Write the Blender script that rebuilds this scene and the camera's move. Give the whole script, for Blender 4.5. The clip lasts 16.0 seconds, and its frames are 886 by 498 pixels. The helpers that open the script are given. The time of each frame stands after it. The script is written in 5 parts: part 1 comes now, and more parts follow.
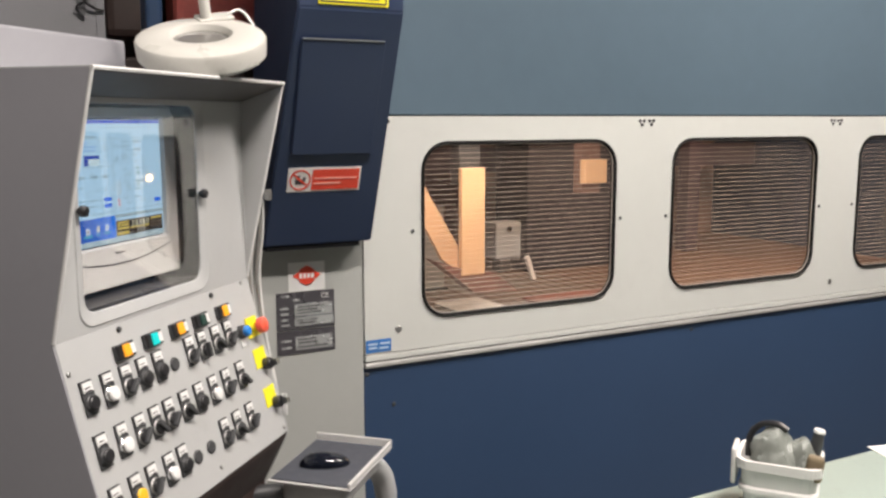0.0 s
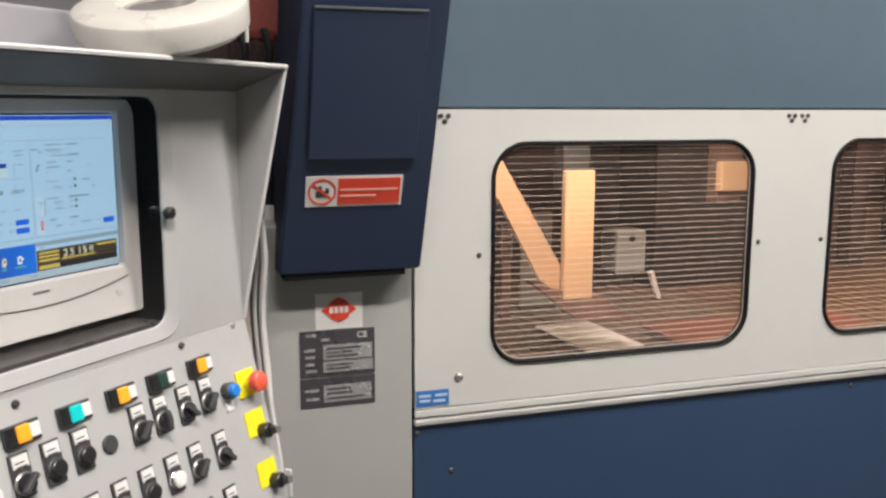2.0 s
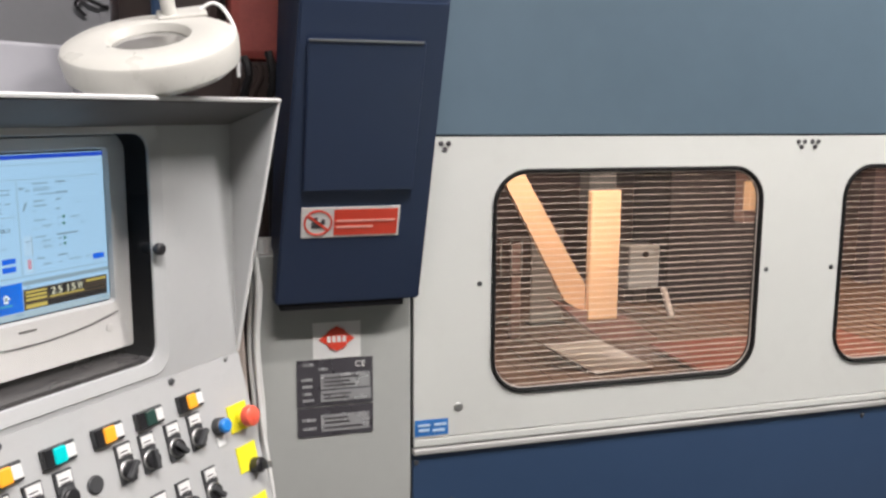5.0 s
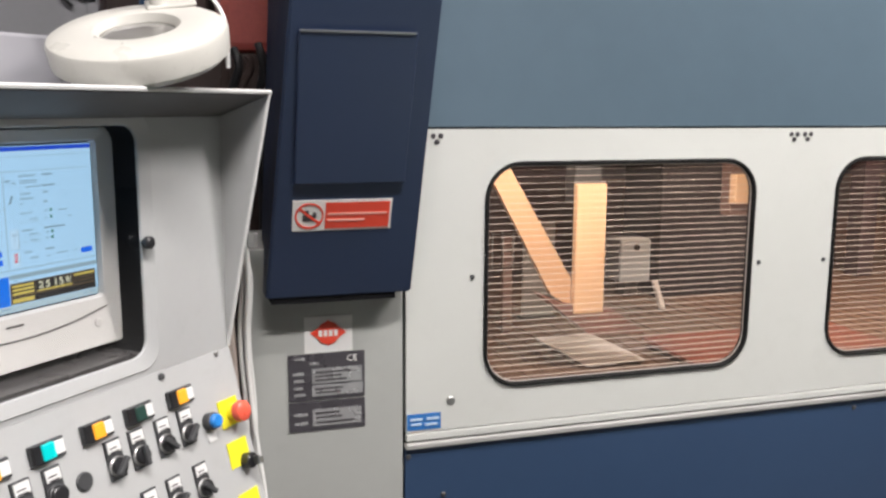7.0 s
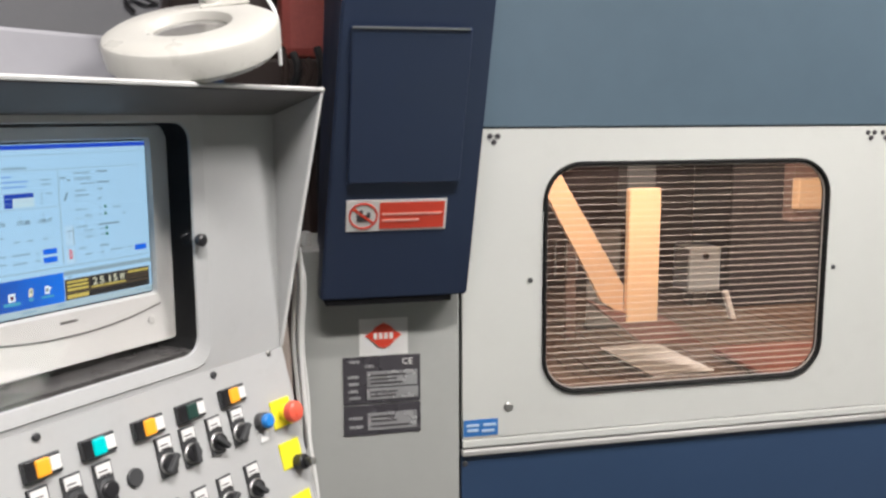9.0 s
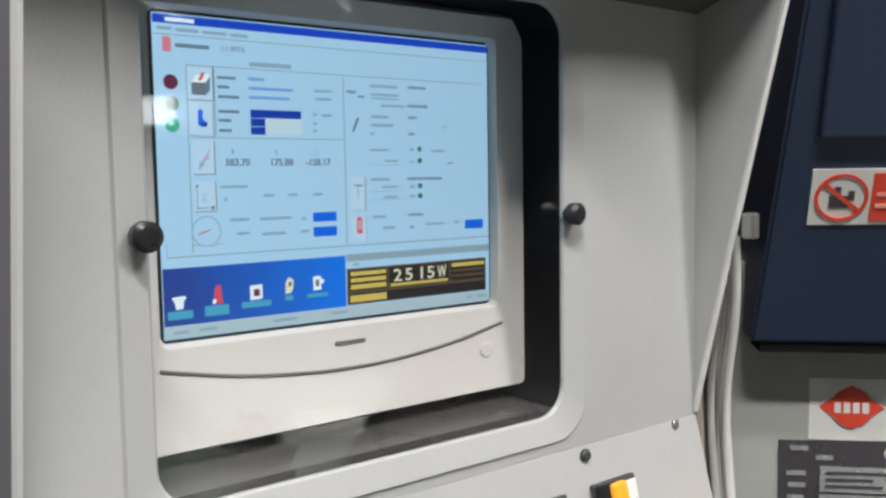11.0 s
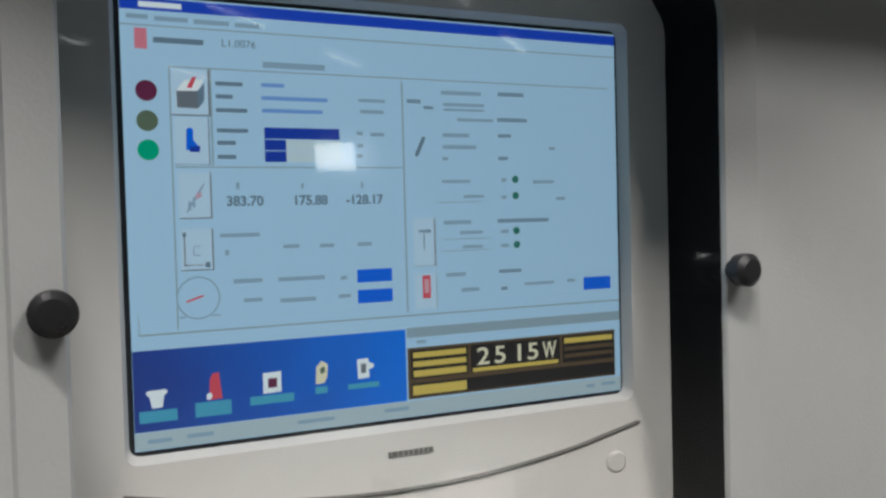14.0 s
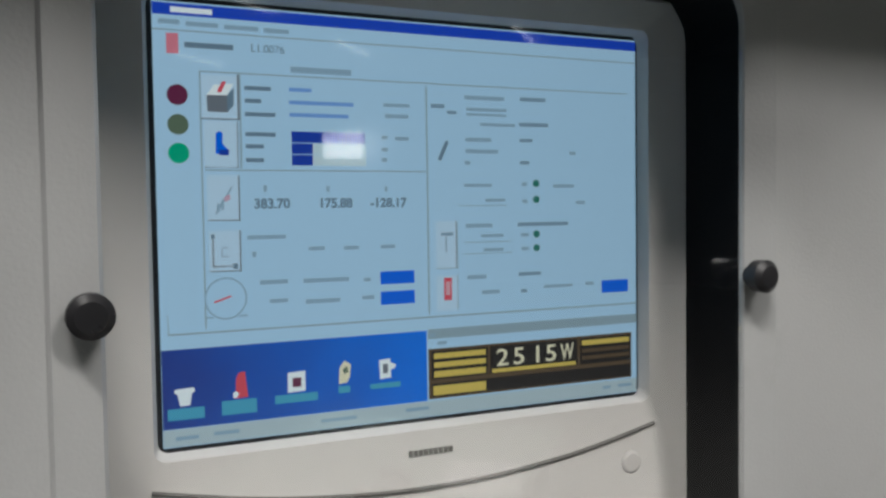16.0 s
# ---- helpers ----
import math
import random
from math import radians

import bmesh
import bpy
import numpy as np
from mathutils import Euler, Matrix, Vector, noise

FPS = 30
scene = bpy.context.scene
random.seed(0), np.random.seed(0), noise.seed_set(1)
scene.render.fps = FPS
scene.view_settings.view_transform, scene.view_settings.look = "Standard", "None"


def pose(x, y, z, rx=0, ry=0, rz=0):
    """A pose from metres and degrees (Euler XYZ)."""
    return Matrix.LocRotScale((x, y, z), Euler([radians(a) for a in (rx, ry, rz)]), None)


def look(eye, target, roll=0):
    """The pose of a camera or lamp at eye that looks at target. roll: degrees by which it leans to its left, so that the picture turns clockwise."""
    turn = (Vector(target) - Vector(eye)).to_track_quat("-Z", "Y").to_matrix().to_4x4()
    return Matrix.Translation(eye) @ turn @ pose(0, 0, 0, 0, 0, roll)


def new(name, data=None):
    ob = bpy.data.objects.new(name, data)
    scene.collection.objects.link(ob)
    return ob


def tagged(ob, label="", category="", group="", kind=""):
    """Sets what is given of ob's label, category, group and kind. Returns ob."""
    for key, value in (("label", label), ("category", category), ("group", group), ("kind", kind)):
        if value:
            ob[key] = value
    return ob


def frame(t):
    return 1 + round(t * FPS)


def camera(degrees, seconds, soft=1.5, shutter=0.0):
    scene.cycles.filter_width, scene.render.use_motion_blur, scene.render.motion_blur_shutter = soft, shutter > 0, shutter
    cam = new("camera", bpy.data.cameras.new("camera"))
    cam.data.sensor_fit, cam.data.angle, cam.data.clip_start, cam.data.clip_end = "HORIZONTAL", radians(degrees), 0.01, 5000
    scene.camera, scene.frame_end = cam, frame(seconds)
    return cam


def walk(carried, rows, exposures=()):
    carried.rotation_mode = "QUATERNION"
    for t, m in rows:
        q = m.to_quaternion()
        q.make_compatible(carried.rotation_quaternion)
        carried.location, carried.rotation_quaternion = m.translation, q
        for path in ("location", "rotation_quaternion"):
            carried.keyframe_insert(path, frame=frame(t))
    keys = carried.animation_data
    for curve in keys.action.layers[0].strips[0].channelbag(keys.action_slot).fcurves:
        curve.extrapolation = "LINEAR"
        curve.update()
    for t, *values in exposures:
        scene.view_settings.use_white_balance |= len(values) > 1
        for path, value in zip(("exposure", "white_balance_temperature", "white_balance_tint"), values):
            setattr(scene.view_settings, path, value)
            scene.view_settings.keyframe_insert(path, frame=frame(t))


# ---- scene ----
cam = camera(53.8, 16.0, soft=2.6)
PATH = [
    (0, (0.057, -0.033, 1.659), (0.965, 1.725, 1.368), -0.1),
    (0.5, (0.205, 0.148, 1.662), (1.038, 1.941, 1.357), 0.6),
    (1, (0.314, 0.312, 1.662), (1.022, 2.162, 1.384), 0.1),
    (1.5, (0.392, 0.379, 1.669), (1.043, 2.245, 1.369), 0.2),
    (2, (0.465, 0.406, 1.671), (1.069, 2.286, 1.356), 0.1),
    (2.5, (0.5, 0.418, 1.683), (1.076, 2.31, 1.381), 0.3),
    (3, (0.513, 0.435, 1.704), (1.081, 2.33, 1.409), 0.2),
    (3.5, (0.52, 0.429, 1.718), (1.079, 2.329, 1.436), 0.1),
    (4, (0.516, 0.422, 1.724), (1.066, 2.324, 1.446), 0.1),
    (4.5, (0.522, 0.418, 1.728), (1.074, 2.317, 1.431), 0.2),
    (7, (0.521, 0.434, 1.725), (1.099, 2.321, 1.4), 0.3),
    (7.5, (0.524, 0.433, 1.724), (1.103, 2.32, 1.401), 0.2),
    (8, (0.535, 0.433, 1.726), (1.105, 2.323, 1.403), 0.0),
    (8.5, (0.543, 0.435, 1.72), (1.099, 2.33, 1.399), -0.1),
    (9, (0.554, 0.456, 1.695), (0.982, 2.387, 1.4), -0.3),
    (9.5, (0.53, 0.584, 1.638), (0.711, 2.555, 1.348), -0.8),
    (10, (0.496, 0.767, 1.586), (0.421, 2.754, 1.371), -0.8),
    (10.2, (0.486, 0.846, 1.566), (0.36, 2.832, 1.367), -0.7),
    (12.3, (0.473, 1.311, 1.526), (-0.084, 3.228, 1.399), -1.6),
    (12.5, (0.471, 1.317, 1.528), (-0.113, 3.226, 1.405), -1.6),
    (13, (0.492, 1.332, 1.538), (-0.185, 3.211, 1.455), -1.6),
    (13.5, (0.481, 1.342, 1.536), (-0.185, 3.227, 1.48), -1.5),
    (14, (0.489, 1.346, 1.535), (-0.212, 3.218, 1.474), -1.5),
    (14.5, (0.484, 1.345, 1.543), (-0.206, 3.221, 1.465), -0.8),
    (15, (0.484, 1.346, 1.537), (-0.222, 3.216, 1.491), -0.9),
    (15.5, (0.491, 1.347, 1.541), (-0.258, 3.2, 1.49), -1.2),
    (16, (0.483, 1.335, 1.544), (-0.232, 3.201, 1.459), -0.8),
]
walk(cam, [(t, look(eye, target, roll)) for t, eye, target, roll in PATH], exposures=((0, -0.19, 6720, 14), (1.5, -0.28, 6650, 14), (2.5, -0.26, 6600, 14), (3.0, -0.04, 6600, 14), (3.6, -0.33, 6550, 14), (4.2, -0.22, 6350, 14), (8.5, -0.1, 6350, 13), (9.5, -0.18, 6330, 12), (10.2, -0.18, 6280, 11), (12.3, -0.79, 6330, 10), (14, -0.92, 6330, 10), (16, -0.94, 6330, 10)))

# ---- world and light ----
world = bpy.data.worlds.new("hall_air")
scene.world = world
world.use_nodes = True
world.node_tree.nodes["Background"].inputs[0].default_value = (0.75, 0.82, 0.9, 1)
world.node_tree.nodes["Background"].inputs[1].default_value = 0.05


def area_lamp(name, m, sx, sy, power, color):
    d = bpy.data.lights.new(name, "AREA")
    d.shape, d.size, d.size_y, d.energy, d.color = "RECTANGLE", sx, sy, power, color
    ob = new(name, d)
    ob.matrix_world = m
    return ob


COOL = (1.0, 0.95, 0.89)
# unseen overhead lamps, placed to shape the light on console and machine
HALL_LIGHTS = ((0.98, -0.1, 222), (3.3, 0.75, 215), (-2.2, 0.3, 40), (5.0, -4.2, 20))
for lx, ly, pw in HALL_LIGHTS:
    area_lamp("hall_light", pose(lx, ly, 4.3), 1.5, 0.25, pw, COOL)
# warm lamp without a fixture, for the orange glow in the windows
area_lamp("interior_fill", pose(3.6, 3.3, 2.2), 0.8, 0.3, 42, (1.0, 0.70, 0.46))
# unseen lamp added to brighten the gantry post and the sheet
area_lamp("interior_fill", look((1.6, 2.45, 1.95), (1.85, 3.2, 1.0)), 0.5, 0.1, 23, (1.0, 0.88, 0.75))


# ---- materials ----
def material(name, color, rough=0.5, metal=0.0, var=0.12, scale=6.0, bump=0.0, bump_scale=200.0, dirt=0.0, dirt_color=(0.12, 0.1, 0.08), coat=0.0, spec=0.5, rough_var=0.1):
    m = bpy.data.materials.new(name)
    m.use_nodes = True
    nt = m.node_tree
    b = nt.nodes["Principled BSDF"]
    b.inputs["Metallic"].default_value = metal
    b.inputs["Specular IOR Level"].default_value = spec
    b.inputs["Coat Weight"].default_value = coat
    co = nt.nodes.new("ShaderNodeTexCoord")
    n1 = nt.nodes.new("ShaderNodeTexNoise")
    n1.inputs["Scale"].default_value = scale
    n1.inputs["Detail"].default_value = 6
    nt.links.new(co.outputs["Object"], n1.inputs["Vector"])
    n2 = nt.nodes.new("ShaderNodeTexNoise")
    n2.inputs["Scale"].default_value = scale * 14
    n2.inputs["Detail"].default_value = 4
    nt.links.new(co.outputs["Object"], n2.inputs["Vector"])
    add = nt.nodes.new("ShaderNodeMath")
    add.operation = "MULTIPLY_ADD"
    nt.links.new(n2.outputs["Fac"], add.inputs[0])
    add.inputs[1].default_value = 0.35
    nt.links.new(n1.outputs["Fac"], add.inputs[2])
    ramp = nt.nodes.new("ShaderNodeMapRange")
    ramp.inputs["From Min"].default_value, ramp.inputs["From Max"].default_value = 0.28, 1.08
    ramp.inputs["To Min"].default_value, ramp.inputs["To Max"].default_value = 1 - var, 1 + var
    nt.links.new(add.outputs[0], ramp.inputs["Value"])
    mul = nt.nodes.new("ShaderNodeVectorMath")
    mul.operation = "SCALE"
    mul.inputs[0].default_value = color[:3]
    nt.links.new(ramp.outputs[0], mul.inputs["Scale"])
    out = mul.outputs[0]
    if dirt > 0:
        n3 = nt.nodes.new("ShaderNodeTexNoise")
        n3.inputs["Scale"].default_value = scale * 2.3
        n3.inputs["Detail"].default_value = 9
        n3.inputs["Roughness"].default_value = 0.7
        nt.links.new(co.outputs["Object"], n3.inputs["Vector"])
        r3 = nt.nodes.new("ShaderNodeMapRange")
        r3.inputs["From Min"].default_value, r3.inputs["From Max"].default_value = 0.56, 0.8
        r3.inputs["To Max"].default_value = dirt
        nt.links.new(n3.outputs["Fac"], r3.inputs["Value"])
        mix = nt.nodes.new("ShaderNodeMix")
        mix.data_type = "RGBA"
        nt.links.new(r3.outputs[0], mix.inputs["Factor"])
        nt.links.new(out, mix.inputs["A"])
        mix.inputs["B"].default_value = (*dirt_color, 1)
        out = mix.outputs["Result"]
    nt.links.new(out, b.inputs["Base Color"])
    rr = nt.nodes.new("ShaderNodeMapRange")
    rr.inputs["From Min"].default_value, rr.inputs["From Max"].default_value = 0.3, 0.7
    rr.inputs["To Min"].default_value, rr.inputs["To Max"].default_value = max(0.02, rough - rough_var), min(1, rough + rough_var)
    nt.links.new(n1.outputs["Fac"], rr.inputs["Value"])
    nt.links.new(rr.outputs[0], b.inputs["Roughness"])
    if bump > 0:
        n4 = nt.nodes.new("ShaderNodeTexNoise")
        n4.inputs["Scale"].default_value = bump_scale
        n4.inputs["Detail"].default_value = 3
        nt.links.new(co.outputs["Object"], n4.inputs["Vector"])
        bp = nt.nodes.new("ShaderNodeBump")
        bp.inputs["Strength"].default_value = bump
        bp.inputs["Distance"].default_value = 0.002
        nt.links.new(n4.outputs["Fac"], bp.inputs["Height"])
        nt.links.new(bp.outputs[0], b.inputs["Normal"])
    return m


def glowing(name, color, strength, base=(0.02, 0.02, 0.02), rough=0.25):
    m = bpy.data.materials.new(name)
    m.use_nodes = True
    b = m.node_tree.nodes["Principled BSDF"]
    b.inputs["Base Color"].default_value = (*base, 1)
    b.inputs["Roughness"].default_value = rough
    b.inputs["Emission Color"].default_value = (*color, 1)
    b.inputs["Emission Strength"].default_value = strength
    return m


def clear_pane(name, tint=(1, 1, 1), ior=1.5, rough=0.0, power=4.5, edge=0.8):
    m = bpy.data.materials.new(name)
    m.use_nodes = True
    nt = m.node_tree
    nt.nodes.remove(nt.nodes["Principled BSDF"])
    tr = nt.nodes.new("ShaderNodeBsdfTransparent")
    tr.inputs[0].default_value = (*tint, 1)
    gl = nt.nodes.new("ShaderNodeBsdfGlossy")
    gl.inputs["Roughness"].default_value = rough
    lw = nt.nodes.new("ShaderNodeLayerWeight")
    lw.inputs["Blend"].default_value = 0.5
    pw = nt.nodes.new("ShaderNodeMath")
    pw.operation = "POWER"
    pw.inputs[1].default_value = power
    nt.links.new(lw.outputs["Facing"], pw.inputs[0])
    fr = nt.nodes.new("ShaderNodeMath")
    fr.operation = "MULTIPLY_ADD"
    nt.links.new(pw.outputs[0], fr.inputs[0])
    fr.inputs[1].default_value, fr.inputs[2].default_value = edge, (ior - 1) ** 2 / (ior + 1) ** 2
    mx = nt.nodes.new("ShaderNodeMixShader")
    nt.links.new(fr.outputs[0], mx.inputs[0])
    nt.links.new(tr.outputs[0], mx.inputs[1])
    nt.links.new(gl.outputs[0], mx.inputs[2])
    nt.links.new(mx.outputs[0], nt.nodes["Material Output"].inputs[0])
    return m


def flame_shell(name, color, strength, rx, rz):
    """Clear shell painted with glow, most at its middle and fading out towards its rim."""
    m = bpy.data.materials.new(name)
    m.use_nodes = True
    nt = m.node_tree
    nt.nodes.remove(nt.nodes["Principled BSDF"])
    tr = nt.nodes.new("ShaderNodeBsdfTransparent")
    em = nt.nodes.new("ShaderNodeEmission")
    em.inputs[0].default_value = (*color, 1)
    co = nt.nodes.new("ShaderNodeTexCoord")
    sc = nt.nodes.new("ShaderNodeVectorMath")
    sc.operation = "MULTIPLY"
    sc.inputs[1].default_value = (1 / rx, 0, 1 / rz)
    nt.links.new(co.outputs["Object"], sc.inputs[0])
    nz = nt.nodes.new("ShaderNodeTexNoise")
    nz.inputs["Scale"].default_value = 7
    nz.inputs["Detail"].default_value = 6
    nt.links.new(co.outputs["Object"], nz.inputs["Vector"])
    ln = nt.nodes.new("ShaderNodeVectorMath")
    ln.operation = "LENGTH"
    nt.links.new(sc.outputs[0], ln.inputs[0])
    ad0 = nt.nodes.new("ShaderNodeMath")
    ad0.operation = "MULTIPLY_ADD"
    nt.links.new(nz.outputs["Fac"], ad0.inputs[0])
    ad0.inputs[1].default_value = 0.75
    nt.links.new(ln.outputs["Value"], ad0.inputs[2])
    mr = nt.nodes.new("ShaderNodeMapRange")
    mr.interpolation_type = "SMOOTHSTEP"
    mr.inputs["From Min"].default_value, mr.inputs["From Max"].default_value = 0.3, 1.28
    mr.inputs["To Min"].default_value, mr.inputs["To Max"].default_value = strength, 0.0
    nt.links.new(ad0.outputs[0], mr.inputs["Value"])
    nt.links.new(mr.outputs[0], em.inputs["Strength"])
    ad = nt.nodes.new("ShaderNodeAddShader")
    nt.links.new(tr.outputs[0], ad.inputs[0])
    nt.links.new(em.outputs[0], ad.inputs[1])
    nt.links.new(ad.outputs[0], nt.nodes["Material Output"].inputs[0])
    return m


M_CONSOLE = material("console_grey_paint", (0.452, 0.46, 0.458), 0.42, var=0.05, scale=5, bump=0.12, bump_scale=420, dirt=0.12)
# darkened copy of the console grey; the left side's shade is in the colour
M_CONSOLE_SIDE = material("console_shaded_grey", (0.32, 0.32, 0.345), 0.45, var=0.05, scale=4, bump=0.12, bump_scale=420, dirt=0.08)
# hood underside: shade is put into the colour as a dark grey
M_HOOD = material("hood_underside_shaded", (0.10, 0.095, 0.095), 0.6, var=0.08, scale=5)
M_EDGE = material("pale_edge_grey", (0.68, 0.68, 0.67), 0.35, var=0.05)
# near-black with hardly any gloss, for the recess walls and box foot
M_DARK = material("near_black_matte", (0.008, 0.008, 0.009), 0.9, var=0.2, spec=0.08)
M_SHELF = material("recess_shelf_paint", (0.07, 0.065, 0.065), 0.3, var=0.3, scale=8, dirt=0.3, dirt_color=(0.2, 0.19, 0.18))
M_BLACK = material("black_plastic", (0.018, 0.018, 0.02), 0.35, var=0.2, scale=30)
M_CHARCOAL = material("charcoal_plastic", (0.05, 0.052, 0.055), 0.5, var=0.2, scale=30)
M_WHITE = material("white_label_plastic", (0.78, 0.78, 0.77), 0.4, var=0.05, scale=30, dirt=0.15)
M_CHROME = material("chrome_ring", (0.7, 0.7, 0.7), 0.2, metal=1.0, var=0.05)
M_STEEL = material("dull_steel", (0.42, 0.42, 0.41), 0.4, metal=0.9, var=0.1, scale=30)
M_AMBER = glowing("amber_lens", (1.0, 0.42, 0.02), 0.35, base=(0.85, 0.36, 0.03))
M_AMBERCAP = material("amber_cap_plastic", (0.85, 0.5, 0.03), 0.35, var=0.08, scale=30)
M_TEAL = glowing("teal_lens", (0.0, 0.75, 0.72), 0.4, base=(0.0, 0.42, 0.42))
M_GREENLENS = material("dark_green_lens", (0.02, 0.055, 0.045), 0.3, var=0.15, scale=30)
M_BLUEBTN = material("blue_button_plastic", (0.02, 0.22, 0.65), 0.35, var=0.08, scale=30)
M_REDBTN = material("red_mushroom_plastic", (0.82, 0.12, 0.07), 0.35, var=0.08, scale=30)
M_YELLOW = material("yellow_plate", (0.88, 0.8, 0.025), 0.45, var=0.06, scale=20)
M_BEZEL = material("monitor_ivory_plastic", (0.73, 0.70, 0.67), 0.42, var=0.04, scale=10, bump=0.08, bump_scale=700)
M_CREASE = material("monitor_crease", (0.16, 0.15, 0.14), 0.6, var=0.1)
M_LAMP = material("lamp_white_enamel", (0.56, 0.55, 0.51), 0.34, var=0.05, scale=12, dirt=0.12)
M_LENS = material("magnifier_lens", (0.17, 0.165, 0.155), 0.14, var=0.1, spec=0.8)
M_PANEL = material("machine_light_grey_paint", (0.58, 0.59, 0.56), 0.38, var=0.04, scale=2.2, bump=0.06, bump_scale=300, dirt=0.08)
M_COLUMN = material("column_grey_paint", (0.385, 0.395, 0.375), 0.42, var=0.05, scale=3, bump=0.06, bump_scale=300, dirt=0.1)
M_UPPER = material("upper_blue_grey_paint", (0.092, 0.135, 0.172), 0.36, var=0.12, scale=1.3, bump=0.05, bump_scale=240, rough_var=0.03)
M_BLUE = material("machine_navy_paint", (0.029, 0.058, 0.118), 0.36, var=0.10, scale=1.6, bump=0.06, bump_scale=260, rough_var=0.03)
M_NAVYBOX = material("box_navy_paint", (0.023, 0.038, 0.082), 0.4, var=0.08, scale=3, bump=0.08, bump_scale=300)
M_RUBBER = material("black_rubber", (0.010, 0.010, 0.010), 0.75, spec=0.2, var=0.2, scale=30)
M_HIGHLIGHT = material("pale_highlight", (0.5, 0.46, 0.42), 0.4, var=0.1, scale=20)
M_ALU = material("aluminium_strip", (0.72, 0.71, 0.69), 0.38, metal=0.6, var=0.05, scale=9)
M_REDLABEL = material("red_print", (0.78, 0.075, 0.04), 0.4, var=0.06)
M_PAPER = material("sticker_white", (0.75, 0.75, 0.73), 0.45, var=0.05, dirt=0.12)
M_PRINT = material("dark_print", (0.06, 0.055, 0.06), 0.4, var=0.1)
M_PLATE = material("dark_type_plate", (0.075, 0.07, 0.08), 0.3, metal=0.3, var=0.12, scale=14)
M_PLATESILVER = material("silver_type_field", (0.52, 0.52, 0.53), 0.25, metal=0.6, var=0.1, scale=20)
M_BLUESTICK = material("blue_sticker", (0.03, 0.16, 0.46), 0.4, var=0.1)
M_SLAT = material("slat_grey", (0.58, 0.54, 0.5), 0.35, var=0.1, scale=10)
M_INNER = material("interior_brown_paint", (0.22, 0.14, 0.12), 0.6, var=0.35, scale=3)
M_REDPATCH = material("red_patch_colour", (0.21, 0.065, 0.045), 0.55, var=0.5, scale=4, dirt=0.9)
M_INNERRED = material("interior_brown_bed", (0.16, 0.105, 0.08), 0.6, var=0.4, scale=4, dirt=0.4)
M_POST = material("gantry_cream_paint", (0.85, 0.56, 0.33), 0.45, var=0.05, scale=4)
M_GREYBOX = material("head_box_grey", (0.46, 0.56, 0.66), 0.45, var=0.08)
M_SHEET = material("sheet_metal_white", (0.9, 0.93, 0.97), 0.35, var=0.06, scale=8)
M_MAT = material("mouse_mat_fabric", (0.055, 0.06, 0.075), 0.85, var=0.1, scale=40)
M_GLOSSBLACK = material("gloss_black_plastic", (0.006, 0.008, 0.014), 0.12, var=0.1)
M_TRAY = material("tray_grey_metal", (0.55, 0.55, 0.54), 0.4, var=0.06)
M_TABLE = material("table_green_grey", (0.27, 0.325, 0.29), 0.6, var=0.08, scale=6, dirt=0.15)
M_TUB = material("tub_white_plastic", (0.66, 0.65, 0.63), 0.35, var=0.06, dirt=0.25)
M_FILM = material("crumpled_grey_film", (0.22, 0.235, 0.215), 0.42, var=0.3, scale=18, bump=0.2, bump_scale=40)
M_CONCRETE = material("floor_concrete", (0.12, 0.12, 0.115), 0.5, var=0.2, scale=1.2, dirt=0.3, bump=0.1, bump_scale=60)
M_WALL = material("hall_wall_paint", (0.12, 0.12, 0.12), 0.7, var=0.1, scale=0.6, dirt=0.1)
M_CEIL = material("hall_ceiling", (0.2, 0.2, 0.2), 0.8, var=0.08, scale=0.6)
M_DARKRED = material("dark_red_paint", (0.55, 0.13, 0.11), 0.5, var=0.3, scale=5)
M_BROWN = material("dark_brown_and_shade", (0.05, 0.032, 0.028), 0.6, var=0.3, scale=9)
M_CABGREY = material("cabinet_grey_paint", (0.22, 0.22, 0.235), 0.5, var=0.08)
M_CABLE = material("cable_grey", (0.6, 0.6, 0.58), 0.5, var=0.1)
M_SLEEVE = material("cable_brown_sleeve", (0.42, 0.36, 0.32), 0.6, var=0.15, scale=12)
M_WORKLIGHT = glowing("work_light_glow", (1.0, 0.62, 0.25), 110.0)
M_TUBE = glowing("fluorescent_tube_glow", (1.0, 0.98, 0.95), 4.5)
M_DAY = glowing("daylight_pane_glow", (0.95, 0.98, 1.0), 9.0)
M_PANE = clear_pane("acrylic_cover", (0.97, 0.98, 0.98), 1.49, rough=0.03, power=1.35, edge=0.42)
M_GLASS = clear_pane("machine_window_pane", (0.96, 0.92, 0.88), 1.45)


